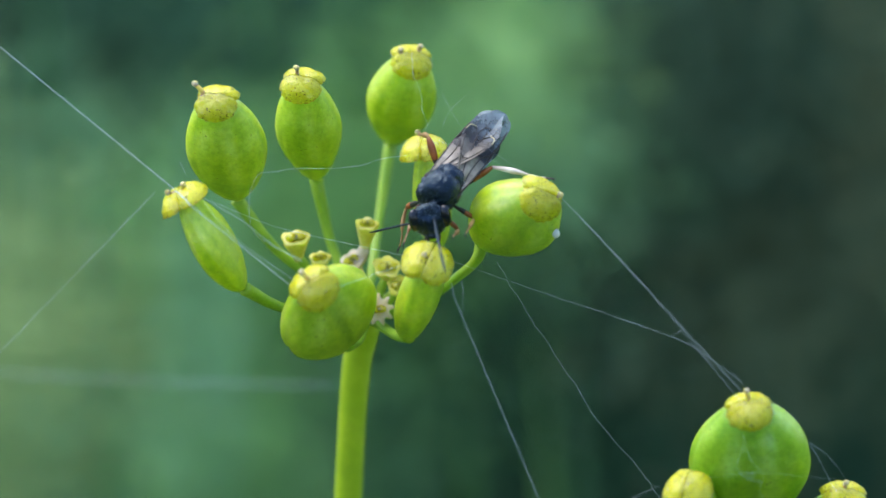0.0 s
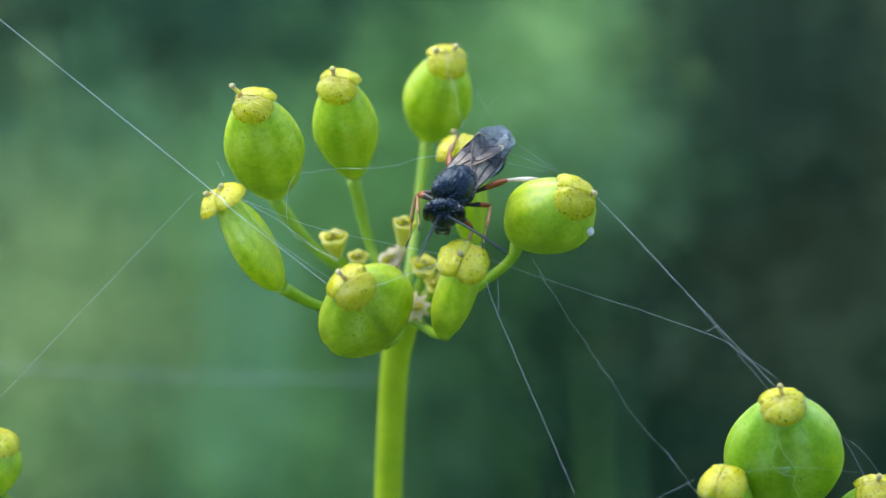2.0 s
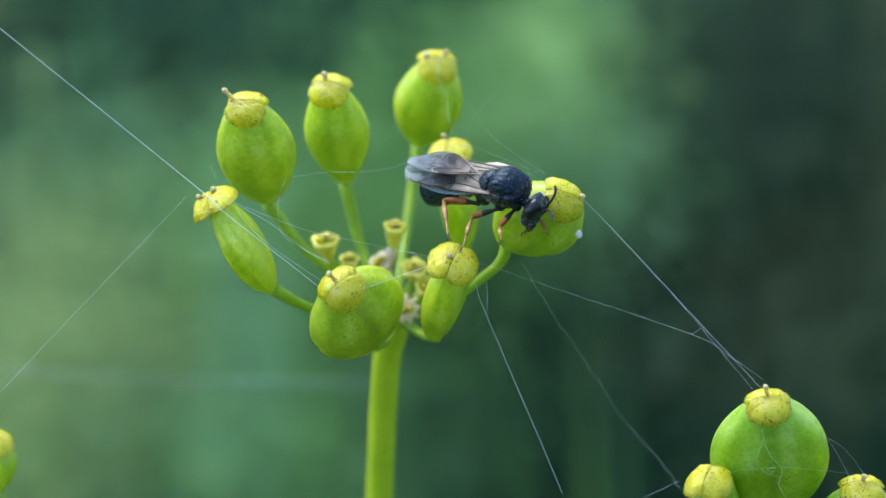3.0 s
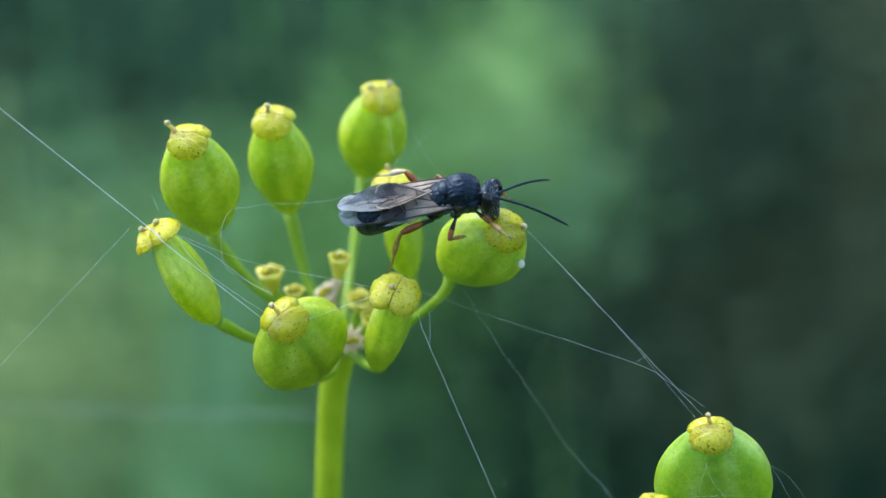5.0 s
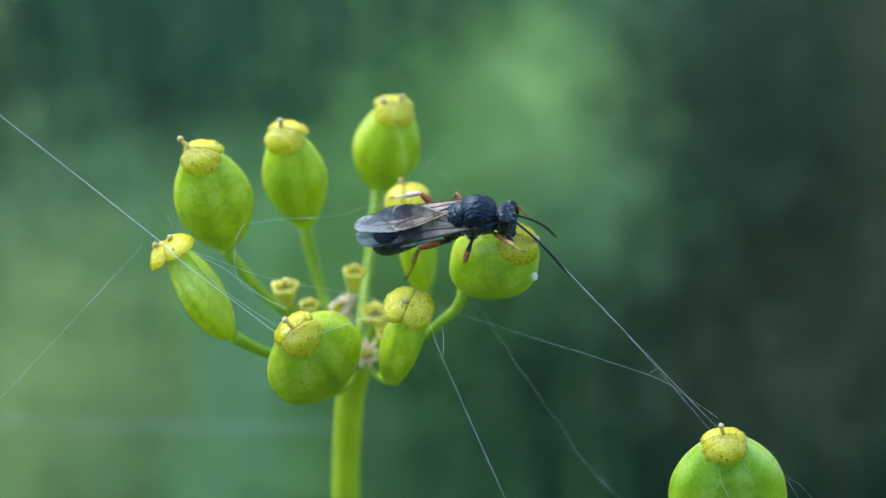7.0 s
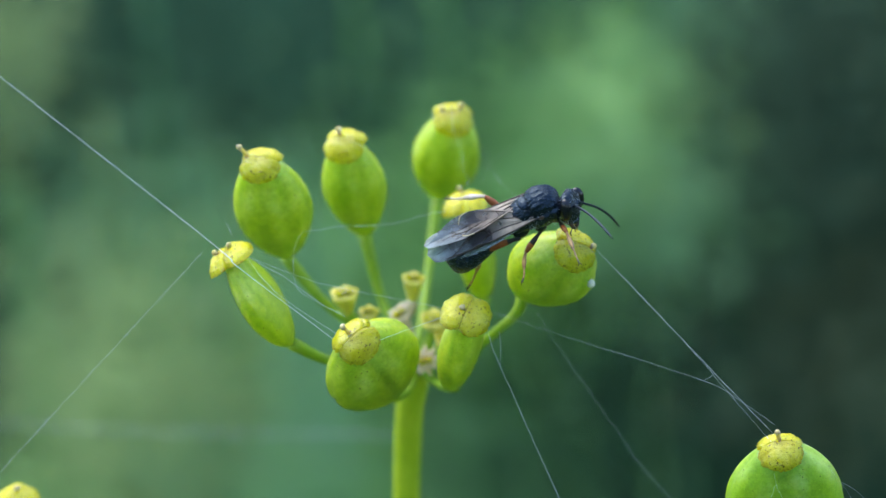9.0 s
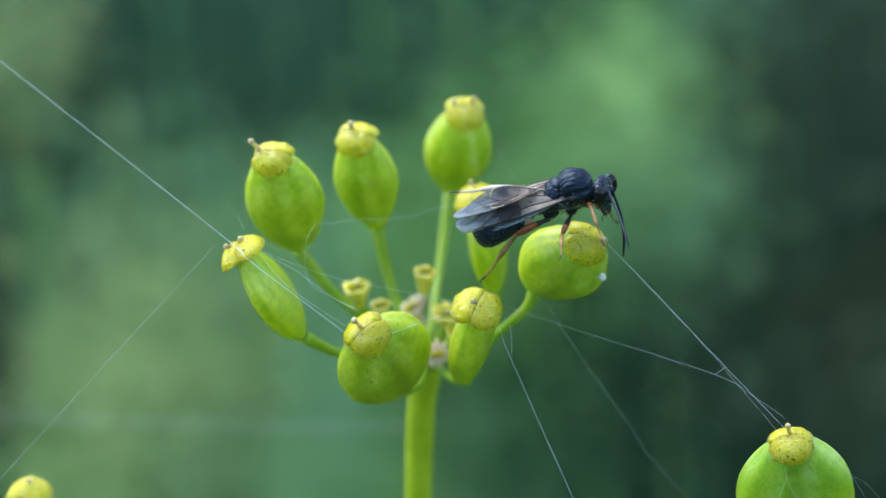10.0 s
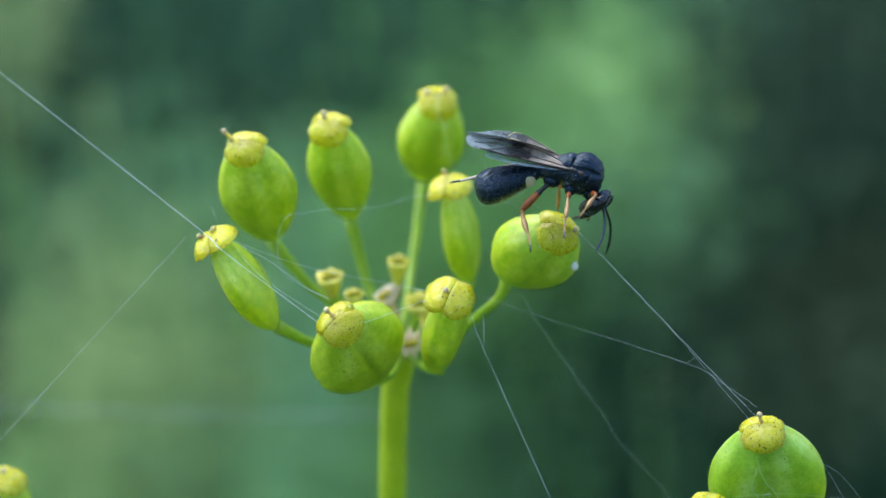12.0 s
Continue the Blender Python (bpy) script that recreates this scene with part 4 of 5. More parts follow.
def wasp_head():
    bm = bmesh.new()
    bmesh.ops.create_uvsphere(bm, u_segments=84, v_segments=52, radius=1.0)
    for v in bm.verts:
        v.co = skull(v.co)
    bm.normal_update()
    moved = []
    for v in bm.verts:
        p = v.co
        net = 1 - 2 * abs(noise.noise((p.x * 5.0 + 2, p.y * 5.5, p.z * 5.5)))
        moved.append(p + v.normal * (0.012 * net + 0.010 * noise.noise(p * 3)))
    for v, p in zip(bm.verts, moved):
        v.co = p
    head = part("head", bm, BLACK, wasp, "broad black head", local(1.3, 0, -0.3))
    bm = bmesh.new()
    lathe(bm, finer([((-0.30, 0.02), 0.34, 0.34), ((0.0, 0.0), 0.30, 0.30), ((0.3, -0.02), 0.36, 0.36)], 3), 18)
    part("neck", bm, BLACK, head)
    bm = bmesh.new()
    ball(bm, (0.98, 0, -0.92), (0.20, 0.34, 0.20), 18, 10)
    part("mouth_shield", bm, BLACK, head)
    for s in (-1, 1):
        bm = bmesh.new()
        ball(bm, (0.0, 0.0, 0.0), (0.44, 0.33, 0.66), 30, 20)
        turn = Matrix.Rotation(s * radians(24), 3, "Z")
        for v in bm.verts:
            v.co = turn @ v.co + Vector((0.74, s * 0.85, 0.06))
        part("eye", bm, EYE, head, "glossy black compound eye")
        bm = bmesh.new()
        tube(bm, glide([(0.80, s * 0.36, -1.02), (0.96, s * 0.30, -1.24), (0.98, s * 0.06, -1.36)], 5), [0.13, 0.11, 0.04], 8)
        part("mandible", bm, TEGULA, head)
        bm = bmesh.new()
        tube(bm, glide([(0.80, s * 0.16, -1.10), (0.84, s * 0.30, -1.36), (0.74, s * 0.34, -1.62), (0.80, s * 0.30, -1.78)], 4), [0.035, 0.03, 0.035, 0.02], 6)
        part("palp", bm, TEGULA, head, "thin brown mouth feeler")
    for y, z, x in ((0, 0.84, 0.66), (0.15, 0.86, 0.50), (-0.15, 0.86, 0.50)):
        bm = bmesh.new()
        ball(bm, (x, y, z), (0.07, 0.07, 0.05), 8, 6)
        part("ocellus", bm, EYE, head)
    rnd = random.Random(12)
    spots = []
    for _ in range(420):
        d = Vector((rnd.uniform(-0.5, 1), rnd.uniform(-1, 1), rnd.uniform(-1, 1))).normalized()
        spots.append((skull(d), d))
    bm = bmesh.new()
    hairs(bm, spots, 0.11, 13)
    part("hair", bm, HAIR, head, "sparse pale hairs", smooth=False)
    made = []
    for s, label in ((1, ""), (-1, "")):
        bm = bmesh.new()
        line = glide([(0, 0, 0), (0.55, 0, 0.10), (1.8, 0, 0.24), (3.2, 0, 0.14), (4.55, 0, -0.16)], 6)
        radii = [0.10, 0.12, 0.075] + [0.078, 0.068] * 9 + [0.05, 0.03]
        tube(bm, line, radii, 8)
        made.append(part("antenna", bm, FEELER, head, "thin black antenna", local(1.1, s * 0.26, 0.1)))
    return head, made


def wasp_abdomen():
    bm = bmesh.new()
    lathe(bm, finer([((0.22, 0.02), 0.30, 0.26), ((-0.02, 0.02), 0.42, 0.36), ((-0.30, 0.0), 0.54, 0.46), ((-0.62, -0.04), 0.66, 0.56), ((-1.0, -0.07), 0.78, 0.68), ((-1.5, -0.10), 0.92, 0.82), ((-2.1, -0.13), 1.05, 0.96), ((-2.7, -0.15), 1.12, 1.03), ((-3.15, -0.16), 1.06, 0.98), ((-3.48, -0.17), 0.86, 0.82), ((-3.68, -0.18), 0.55, 0.55), ((-3.76, -0.18), 0.22, 0.24)], 6), 56)
    stretch = Vector((1.02, 1.08, 1.14))
    for v in bm.verts:
        # flat beneath, with a rolled edge along each side
        low = max(0.0, -v.co.z - 0.25)
        v.co.z += 0.28 * low
        v.co *= stretch
        v.co += 0.015 * noise.noise_vector(v.co * 2.2)
    ob = part("abdomen", bm, GASTER, wasp, "black club-shaped abdomen with a fine net of pits", local(-2.12, 0, -0.45))
    for s in (-1, 1):
        bm = bmesh.new()
        ball(bm, (-0.70, s * 0.53, -0.24), (0.38, 0.24, 0.36), 20, 14)
        for v in bm.verts:
            v.co += 0.10 * noise.noise_vector(v.co * 2.4 + Vector((s, 0, 0)))
        part("pale_spot", bm, IVORY, ob, "ivory side patch")
    rnd = random.Random(8)
    spots = []
    for _ in range(520):
        x, a = rnd.uniform(-3.7, -0.9), rnd.uniform(0, 2 * math.pi)
        k = 1 - (abs(x + 2.4) / 1.5) ** 2 * 0.42
        spots.append((Vector((x, 1.03 * k * math.cos(a), -0.12 + 0.93 * k * math.sin(a))), Vector((-0.6, math.cos(a), math.sin(a)))))
    bm = bmesh.new()
    hairs(bm, [(p * stretch, d) for p, d in spots], 0.09, 9)
    part("hair", bm, HAIR, ob, "sparse pale hairs", smooth=False)
    return ob


def wasp_wing(s, lift, yaw, roll):
    """A forewing folded back; s: 1 left, -1 right. x runs from the root to the tip."""
    def edge(u):
        lead = 0.10 + 0.20 * math.sin(math.pi * min(u * 0.9, 1)) if u < 0.9 else 0.10 + 0.20 * math.sin(math.pi * 0.81) - (u - 0.9) * 6.0
        trail = -(0.12 + 1.82 * max(0.0, math.sin(math.pi * (u**1.25) * 0.94 + 0.0)) ** 0.8)
        return lead, trail

    size = 6.75
    bm = bmesh.new()
    rows = []
    for i in range(29):
        u = i / 28
        lead, trail = edge(u)
        if u > 0.88:
            k = math.sqrt(max(0.0, 1 - ((u - 0.88) / 0.12) ** 2))
            mid = -0.55
            lead, trail = mid + (edge(0.88)[0] - mid) * k, mid + (edge(0.88)[1] - mid) * k
        rows.append([Vector((-u * size, s * (lead + (trail - lead) * j / 14), 0.10 * math.sin(3 * u) - 0.05 * (j / 14) + 0.035 * math.sin(j / 14 * 15.0) * (1 - 0.6 * u) + 0.05 * noise.noise((u * 5, j * 0.25, s)))) for j in range(15)])
    for off in (0.0, -0.02):
        grid = [[bm.verts.new(p + Vector((0, 0, off))) for p in r] for r in rows]
        for a, b in zip(grid, grid[1:]):
            for j in range(14):
                bm.faces.new((a[j], a[j + 1], b[j + 1], b[j]))
    place = local(0.05, s * 0.95, 0.42) @ pose(0, 0, 0, roll, lift, yaw)
    wing = part("forewing", bm, WING, wasp, "smoky translucent wing with brown veins", place)

    def on(u, v):
        lead, trail = edge(min(u, 0.88))
        return Vector((-u * size, s * (lead + (trail - lead) * v), 0.10 * math.sin(3 * u) - 0.05 * v + 0.035 * math.sin(v * 15.0) * (1 - 0.6 * u) + 0.05 * noise.noise((u * 5, v * 3.5, s)) + 0.012))

    veins = [([(0.0, 0.1), (0.3, 0.02), (0.62, 0.02), (0.86, 0.05)], 0.045), ([(0.02, 0.3), (0.25, 0.30), (0.44, 0.22), (0.56, 0.04)], 0.032), ([(0.03, 0.6), (0.3, 0.62), (0.46, 0.6), (0.60, 0.66)], 0.03),
             ([(0.42, 0.6), (0.46, 0.40), (0.44, 0.22)], 0.026), ([(0.46, 0.40), (0.56, 0.40), (0.62, 0.32), (0.80, 0.06)], 0.026), ([(0.56, 0.40), (0.56, 0.60), (0.60, 0.66)], 0.024),
             ([(0.60, 0.66), (0.70, 0.62), (0.72, 0.48), (0.62, 0.32)], 0.024), ([(0.72, 0.48), (0.80, 0.40), (0.92, 0.36)], 0.02), ([(0.70, 0.62), (0.84, 0.66)], 0.02), ([(0.60, 0.66), (0.66, 0.82), (0.72, 0.9)], 0.02), ([(0.3, 0.62), (0.32, 0.92)], 0.024), ([(0.05, 0.85), (0.32, 0.92), (0.5, 0.95)], 0.024)]
    for path, r in veins:
        bm = bmesh.new()
        tube(bm, glide([on(u, v) for u, v in path], 6), [r * 1.25, r * 0.9], 6)
        part("vein", bm, VEIN, wing)
    bm = bmesh.new()
    tube(bm, glide([on(0.50, 0.03), on(0.56, 0.06), on(0.62, 0.04)], 4), [0.05, 0.12, 0.04], 8, 0.4)
    part("wing_mark", bm, VEIN, wing, "dark brown wing mark")
    bm = bmesh.new()
    tube(bm, glide([on(0.66, 0.78), on(0.62, 0.95), on(0.55, 1.0)], 4), [0.03, 0.04, 0.03], 6)
    part("pale_fold", bm, IVORY, wing, "pale fold line")


def wasp_hindwing(s, lift, yaw, roll):
    """The smaller clear wing beneath the forewing."""
    bm = bmesh.new()
    size = 4.9
    rows = []
    for i in range(19):
        u = i / 18
        half = 0.06 + 0.72 * max(0.0, math.sin(math.pi * u**1.3 * 0.96)) ** 0.7
        rows.append([Vector((-u * size, s * (0.25 * u - half * (2 * j / 6 - 0.55)), 0.06 * math.sin(4 * u) + 0.03 * math.sin(j * 2.0))) for j in range(7)])
    for off in (0.0, -0.015):
        grid = [[bm.verts.new(p + Vector((0, 0, off))) for p in r] for r in rows]
        for a, b in zip(grid, grid[1:]):
            for j in range(6):
                bm.faces.new((a[j], a[j + 1], b[j + 1], b[j]))
    wing = part("hindwing", bm, CLEARWING, wasp, "small clear wing with a bluish gleam painted into its film", local(-0.45, s * 0.85, 0.28) @ pose(0, 0, 0, roll, lift, yaw))
    bm = bmesh.new()
    tube(bm, [rows[k][1] + Vector((0, 0, 0.01)) for k in range(0, 14)], [0.03, 0.015], 6)
    part("vein", bm, VEIN, wing)


def wasp_leg(root, femur_len, tibia_len, thick, far_mat, black=0.58):
    """A leg in two pieces: the thigh, and the shin with its foot. x runs outwards."""
    bm = bmesh.new()
    line = glide([(0, 0, 0), (femur_len * 0.3, 0, 0.03), (femur_len * 0.7, 0, 0.04), (femur_len, 0, 0)], 5)
    tube(bm, line, [thick * 0.8, thick * 0.65, thick * 1.15, thick * 1.25, thick * 0.7], 10, 0.8)
    for f in bm.faces:
        f.material_index = 1 if f.calc_center_median().x > femur_len * black else 0
    thigh = part("thigh", bm, [DARKLEG, ORANGE], wasp, "black thigh with an orange end", local(*root))
    bm = bmesh.new()
    shin = tibia_len * 0.52
    tube(bm, glide([(0, 0, 0), (shin * 0.5, 0, 0.05), (shin, 0, 0)], 5), [thick * 0.5, thick * 0.7, thick * 0.95, thick * 0.6], 9)
    ob = part("shin", bm, far_mat, thigh, "", local(femur_len, 0, 0))
    return thigh, ob, shin


def wasp_foot(shin, start, length, thick, material):
    bm = bmesh.new()
    line = glide([(start - 0.05, 0, 0), (start + length * 0.4, 0, -0.05), (start + length * 0.8, 0, 0.0), (start + length, 0, 0.06)], 6)
    tube(bm, line, [thick * 0.5, thick * 0.3, thick * 0.42, thick * 0.28, thick * 0.4, thick * 0.28, thick * 0.38, thick * 0.3], 8)
    for s in (-1, 1):
        tube(bm, glide([(start + length - 0.02, 0, 0.05), (start + length + 0.1, s * 0.06, 0.05), (start + length + 0.12, s * 0.1, -0.04)], 3), [thick * 0.2, thick * 0.1], 5)
    for f in bm.faces:
        f.material_index = 1 if f.calc_center_median().x > start + length * 0.72 else 0
    return part("foot", bm, [material, DARKLEG], shin)


wasp_thorax()
wasp_head_ob, wasp_antennae = wasp_head()
wasp_gaster = wasp_abdomen()
wasp_wing(1, -1, 1, -22)
wasp_wing(-1, -3, -2, 26)
wasp_hindwing(1, -2, 3, -22)
wasp_hindwing(-1, -4, -4, 26)
LEGS = {}
for key, root, fl, tl, thick, mat in (
    ("right_front", (0.9, -0.55, -0.85), 1.5, 2.5, 0.15, TAN), ("left_front", (0.9, 0.55, -0.85), 1.5, 2.5, 0.15, TAN),
    ("right_middle", (-0.15, -0.75, -0.95), 1.6, 2.9, 0.15, TAN), ("left_middle", (-0.15, 0.75, -0.95), 1.6, 2.9, 0.15, TAN),
    ("right_hind", (-1.45, -0.75, -0.85), 2.1, 3.7, 0.19, TAN), ("left_hind", (-1.45, 0.75, -0.85), 2.1, 3.7, 0.19, PALE)):
    thigh, shin, start = wasp_leg(root, fl, tl, thick, mat, 0.38 if "hind" in key else 0.62)
    wasp_foot(shin, start, tl - start, thick, mat if mat is PALE else TAN)
    LEGS[key] = (thigh, shin)


# ---- what moves ----
def posed(rows, world_place=False):
    lift = 1.0 if world_place else 0.0
    return [(t, pose(x * MM, y * MM, z * MM + lift, rx, ry, rz)) for t, x, y, z, rx, ry, rz in rows]


def motions():
    walk(wasp, posed([
        (0, -0.06, 1.80, 3.08, -36.3, 28.7, -123.1), (0.5, -1.22, 1.67, 2.86, -29.9, 25.3, -139.8),
        (1, -2.02, 1.53, 2.47, -20.3, 30.1, -144.3), (1.5, -1.89, 1.40, 2.78, -19.9, 28.0, -142.6),
        (2, -1.25, 1.27, 3.19, -29.8, 16.9, -113.9), (2.25, -0.06, 1.20, 2.90, 1.6, 28.8, -87.9),
        (2.5, 0.78, 0.80, 2.60, 23.9, 16.0, -67.9), (3, 2.06, 0.00, 3.56, 32.1, 3.5, -35.0),
        (3.5, 2.23, 0.00, 4.66, 30.2, -6.5, -4.4), (3.7, 2.25, 0.00, 4.69, 32.5, -6.4, -4.5),
        (5.3, 2.68, 0.00, 4.85, 45.1, -9.6, -2.0), (5.5, 2.72, 0.00, 4.77, 45.2, -9.5, -1.9),
        (6, 2.74, 0.00, 4.76, 45.5, -11.5, -1.9), (6.5, 2.81, 0.00, 4.71, 45.1, -9.5, -2.1),
        (7, 2.84, 0.00, 4.37, 45.1, -8.2, -1.9), (7.2, 2.65, 0.00, 4.34, 44.8, -8.3, -1.6),
        (8.8, 3.30, -0.27, 5.36, 37.9, -20.6, 1.9), (9, 3.31, -0.30, 5.30, 37.8, -21.6, 2.2),
        (9.5, 3.82, -0.35, 5.99, 27.4, -18.7, 2.1), (10, 4.54, -0.40, 5.95, 29.5, -15.6, 1.5),
        (10.3, 4.80, -0.43, 6.59, 21.0, -13.3, 3.0), (10.5, 5.41, -0.45, 6.28, 10.2, -3.6, 10.3),
        (11, 5.84, -0.50, 6.18, 6.5, 3.1, 2.7), (11.5, 5.83, -0.55, 6.43, 6.4, 4.0, 2.5),
        (12, 6.66, -0.60, 6.36, 3.7, 17.7, -0.4),
    ], True))
    walk(wasp_head_ob, posed([
        (0, 1.54, 0.26, -0.65, 26.3, -33.3, 22.3), (0.5, 1.18, 0.31, -0.45, 31.9, -13.7, 18.9),
        (1, 1.16, 0.25, -0.48, 33.2, -2.7, -2.9), (1.5, 1.23, 0.18, -0.45, 24.4, -5.0, 9.7),
        (2, 1.34, 0.07, -0.42, 15.6, 3.8, 22.8), (2.25, 1.34, -0.10, -0.39, -7.2, 1.7, 9.6),
        (2.5, 1.24, -0.26, -0.32, -20.2, 15.9, 1.5), (3, 1.36, -0.16, -0.61, -40.5, 26.6, -1.0),
        (3.5, 1.30, 0.00, -0.30, -27.3, -6.7, -12.3), (3.7, 1.30, 0.00, -0.30, -29.4, -4.7, -13.5),
        (5.3, 1.27, -0.03, -0.33, -30.8, -4.4, -17.7), (7.2, 1.27, -0.03, -0.33, -30.2, -5.4, -17.1),
        (9, 1.30, 0.00, -0.30, -30.3, 3.5, -33.5), (10, 1.30, 0.00, -0.30, -21.3, 6.4, -30.6),
        (10.3, 1.40, -0.01, -0.32, -20.7, 17.3, -31.1), (10.5, 1.45, -0.03, -0.30, -11.6, 25.9, -29.3),
        (11, 1.33, -0.01, -0.40, -8.4, 28.7, -19.7), (11.5, 1.22, -0.02, -0.56, -9.4, 31.8, -20.5),
        (12, 1.07, -0.03, -0.74, -9.2, 39.7, -18.0),
    ]))
    walk(wasp_gaster, posed([
        (0, -2.12, 0.00, -0.45, 0.0, -4.0, 0.0), (0.5, -2.12, 0.00, -0.45, 0.0, -4.0, 0.0),
        (1, -2.12, 0.00, -0.45, 0.0, -4.0, 0.0), (1.5, -2.12, 0.00, -0.45, 0.0, -4.0, 0.0),
        (2, -2.12, 0.00, -0.45, 0.0, -4.0, 0.0), (2.25, -2.12, 0.00, -0.45, 0.0, -4.0, 0.0),
        (2.5, -2.12, 0.00, -0.45, 0.0, -6.0, 0.0), (3, -2.12, 0.00, -0.45, 0.0, -10.0, 0.0),
        (3.5, -2.12, 0.00, -0.45, 0.0, -20.0, 0.0), (3.7, -2.12, 0.00, -0.45, 0.0, -16.0, 0.0),
        (5.3, -2.12, 0.00, -0.45, 0.0, 2.0, 0.0), (5.5, -2.12, 0.00, -0.45, 0.0, 2.0, 0.0),
        (6, -2.12, 0.00, -0.45, 0.0, 2.0, 0.0), (6.5, -2.12, 0.00, -0.45, 0.0, 2.0, 0.0),
        (7, -2.12, 0.00, -0.45, 0.0, 2.0, 0.0), (7.2, -2.12, 0.00, -0.45, 0.0, 2.0, 0.0),
        (8.8, -2.12, 0.00, -0.45, 0.0, 2.0, 0.0), (9, -2.12, 0.00, -0.45, 0.0, -8.0, 0.0),
        (9.5, -2.12, 0.00, -0.45, 0.0, -10.0, 0.0), (10, -2.12, 0.00, -0.45, 0.0, -6.0, 0.0),
        (10.3, -2.12, 0.00, -0.45, 0.0, -22.0, 0.0), (10.5, -2.12, 0.00, -0.45, 0.0, -36.0, 0.0),
        (11, -2.12, 0.00, -0.45, 0.0, -31.0, 0.0), (11.5, -2.12, 0.00, -0.45, 0.0, -31.0, 0.0),
        (12, -2.12, 0.00, -0.45, 0.0, -34.0, 0.0),
    ]))
    walk(wasp_antennae[0], posed([
        (0, 1.10, 0.26, 0.10, 12.3, 19.1, 1.8), (0.5, 1.10, 0.26, 0.10, -1.7, 51.2, 5.9),
        (1, 1.10, 0.26, 0.10, 38.0, 14.7, 64.8), (1.5, 1.10, 0.26, 0.10, 5.9, 59.8, 21.3),
        (2, 1.10, 0.26, 0.10, 24.5, -4.3, 49.7), (2.5, 1.10, 0.26, 0.10, 20.1, 24.0, 19.3),
        (3, 1.10, 0.26, 0.10, -40.9, -35.2, -76.7), (3.5, 1.10, 0.26, 0.10, 29.1, -8.0, 100.4),
        (5.5, 1.10, 0.26, 0.10, 31.3, 13.9, 52.2), (6, 1.10, 0.26, 0.10, 31.0, 7.4, 41.8),
        (6.5, 1.10, 0.26, 0.10, 35.8, 29.1, 51.4), (7, 1.10, 0.26, 0.10, 41.6, 39.5, 66.3),
        (9, 1.10, 0.26, 0.10, 25.5, 37.4, 71.9), (9.5, 1.10, 0.26, 0.10, 23.4, 39.3, 67.3),
        (10, 1.10, 0.26, 0.10, 55.6, 78.4, 52.7), (10.5, 1.10, 0.26, 0.10, -2.9, 26.5, 63.4),
        (11, 1.10, 0.26, 0.10, 9.2, 20.2, 55.5), (11.5, 1.10, 0.26, 0.10, -3.2, 18.5, 13.0),
        (12, 1.10, 0.26, 0.10, 2.4, 24.9, 56.5),
    ]))
    walk(wasp_antennae[1], posed([
        (0, 1.10, -0.26, 0.10, -76.8, 16.4, -130.5), (0.5, 1.10, -0.26, 0.10, -51.7, -2.8, -53.4),
        (1, 1.10, -0.26, 0.10, -59.6, -16.7, -65.5), (1.5, 1.10, -0.26, 0.10, -53.9, -64.3, -96.4),
        (2, 1.10, -0.26, 0.10, -8.2, -9.4, -11.9), (2.5, 1.10, -0.26, 0.10, 25.4, 33.6, -0.5),
        (3, 1.10, -0.26, 0.10, -6.7, -13.5, -66.1), (3.5, 1.10, -0.26, 0.10, 32.7, -9.9, 20.0),
        (5.5, 1.10, -0.26, 0.10, 24.7, 37.1, -3.5), (6, 1.10, -0.26, 0.10, 11.6, 8.3, -33.2),
        (6.5, 1.10, -0.26, 0.10, 23.5, 40.0, -6.0), (7, 1.10, -0.26, 0.10, 22.3, 42.9, -8.9),
        (9, 1.10, -0.26, 0.10, 9.3, 2.9, -41.1), (9.5, 1.10, -0.26, 0.10, 7.1, 11.3, -30.8),
        (10, 1.10, -0.26, 0.10, -3.0, 18.4, -51.9), (10.5, 1.10, -0.26, 0.10, 0.6, -9.0, -53.6),
        (11, 1.10, -0.26, 0.10, -17.3, 6.3, -59.0), (11.5, 1.10, -0.26, 0.10, -14.6, 11.4, -62.2),
        (12, 1.10, -0.26, 0.10, -7.2, 8.3, -61.8),
    ]))
    walk(LEGS["right_front"][0], posed([
        (0, 0.90, -0.55, -0.85, -1.2, 64.8, -97.6), (1, 0.90, -0.55, -0.85, -0.5, 35.0, -103.3),
        (1.5, 0.90, -0.55, -0.85, -0.9, 19.8, -42.7), (2, 0.90, -0.55, -0.85, -0.3, 27.9, -115.2),
        (2.5, 0.90, -0.55, -0.85, -0.6, 9.0, -89.4), (3, 0.90, -0.55, -0.85, -0.5, 4.4, -98.8),
        (3.5, 0.90, -0.55, -0.85, -0.8, -4.3, -59.5), (5.5, 0.90, -0.55, -0.85, -0.8, -9.0, -54.3),
        (7, 0.90, -0.55, -0.85, -0.9, -25.6, -57.2), (9, 0.90, -0.55, -0.85, -0.7, -10.6, -81.0),
        (10, 0.90, -0.55, -0.85, -0.8, -35.0, -84.3), (10.5, 0.90, -0.55, -0.85, -0.8, -15.0, -69.3),
        (11, 0.90, -0.55, -0.85, -0.8, -15.0, -66.0), (11.5, 0.90, -0.55, -0.85, -0.8, -14.7, -56.1),
        (12, 0.90, -0.55, -0.85, -0.7, -18.3, -74.5),
    ]))
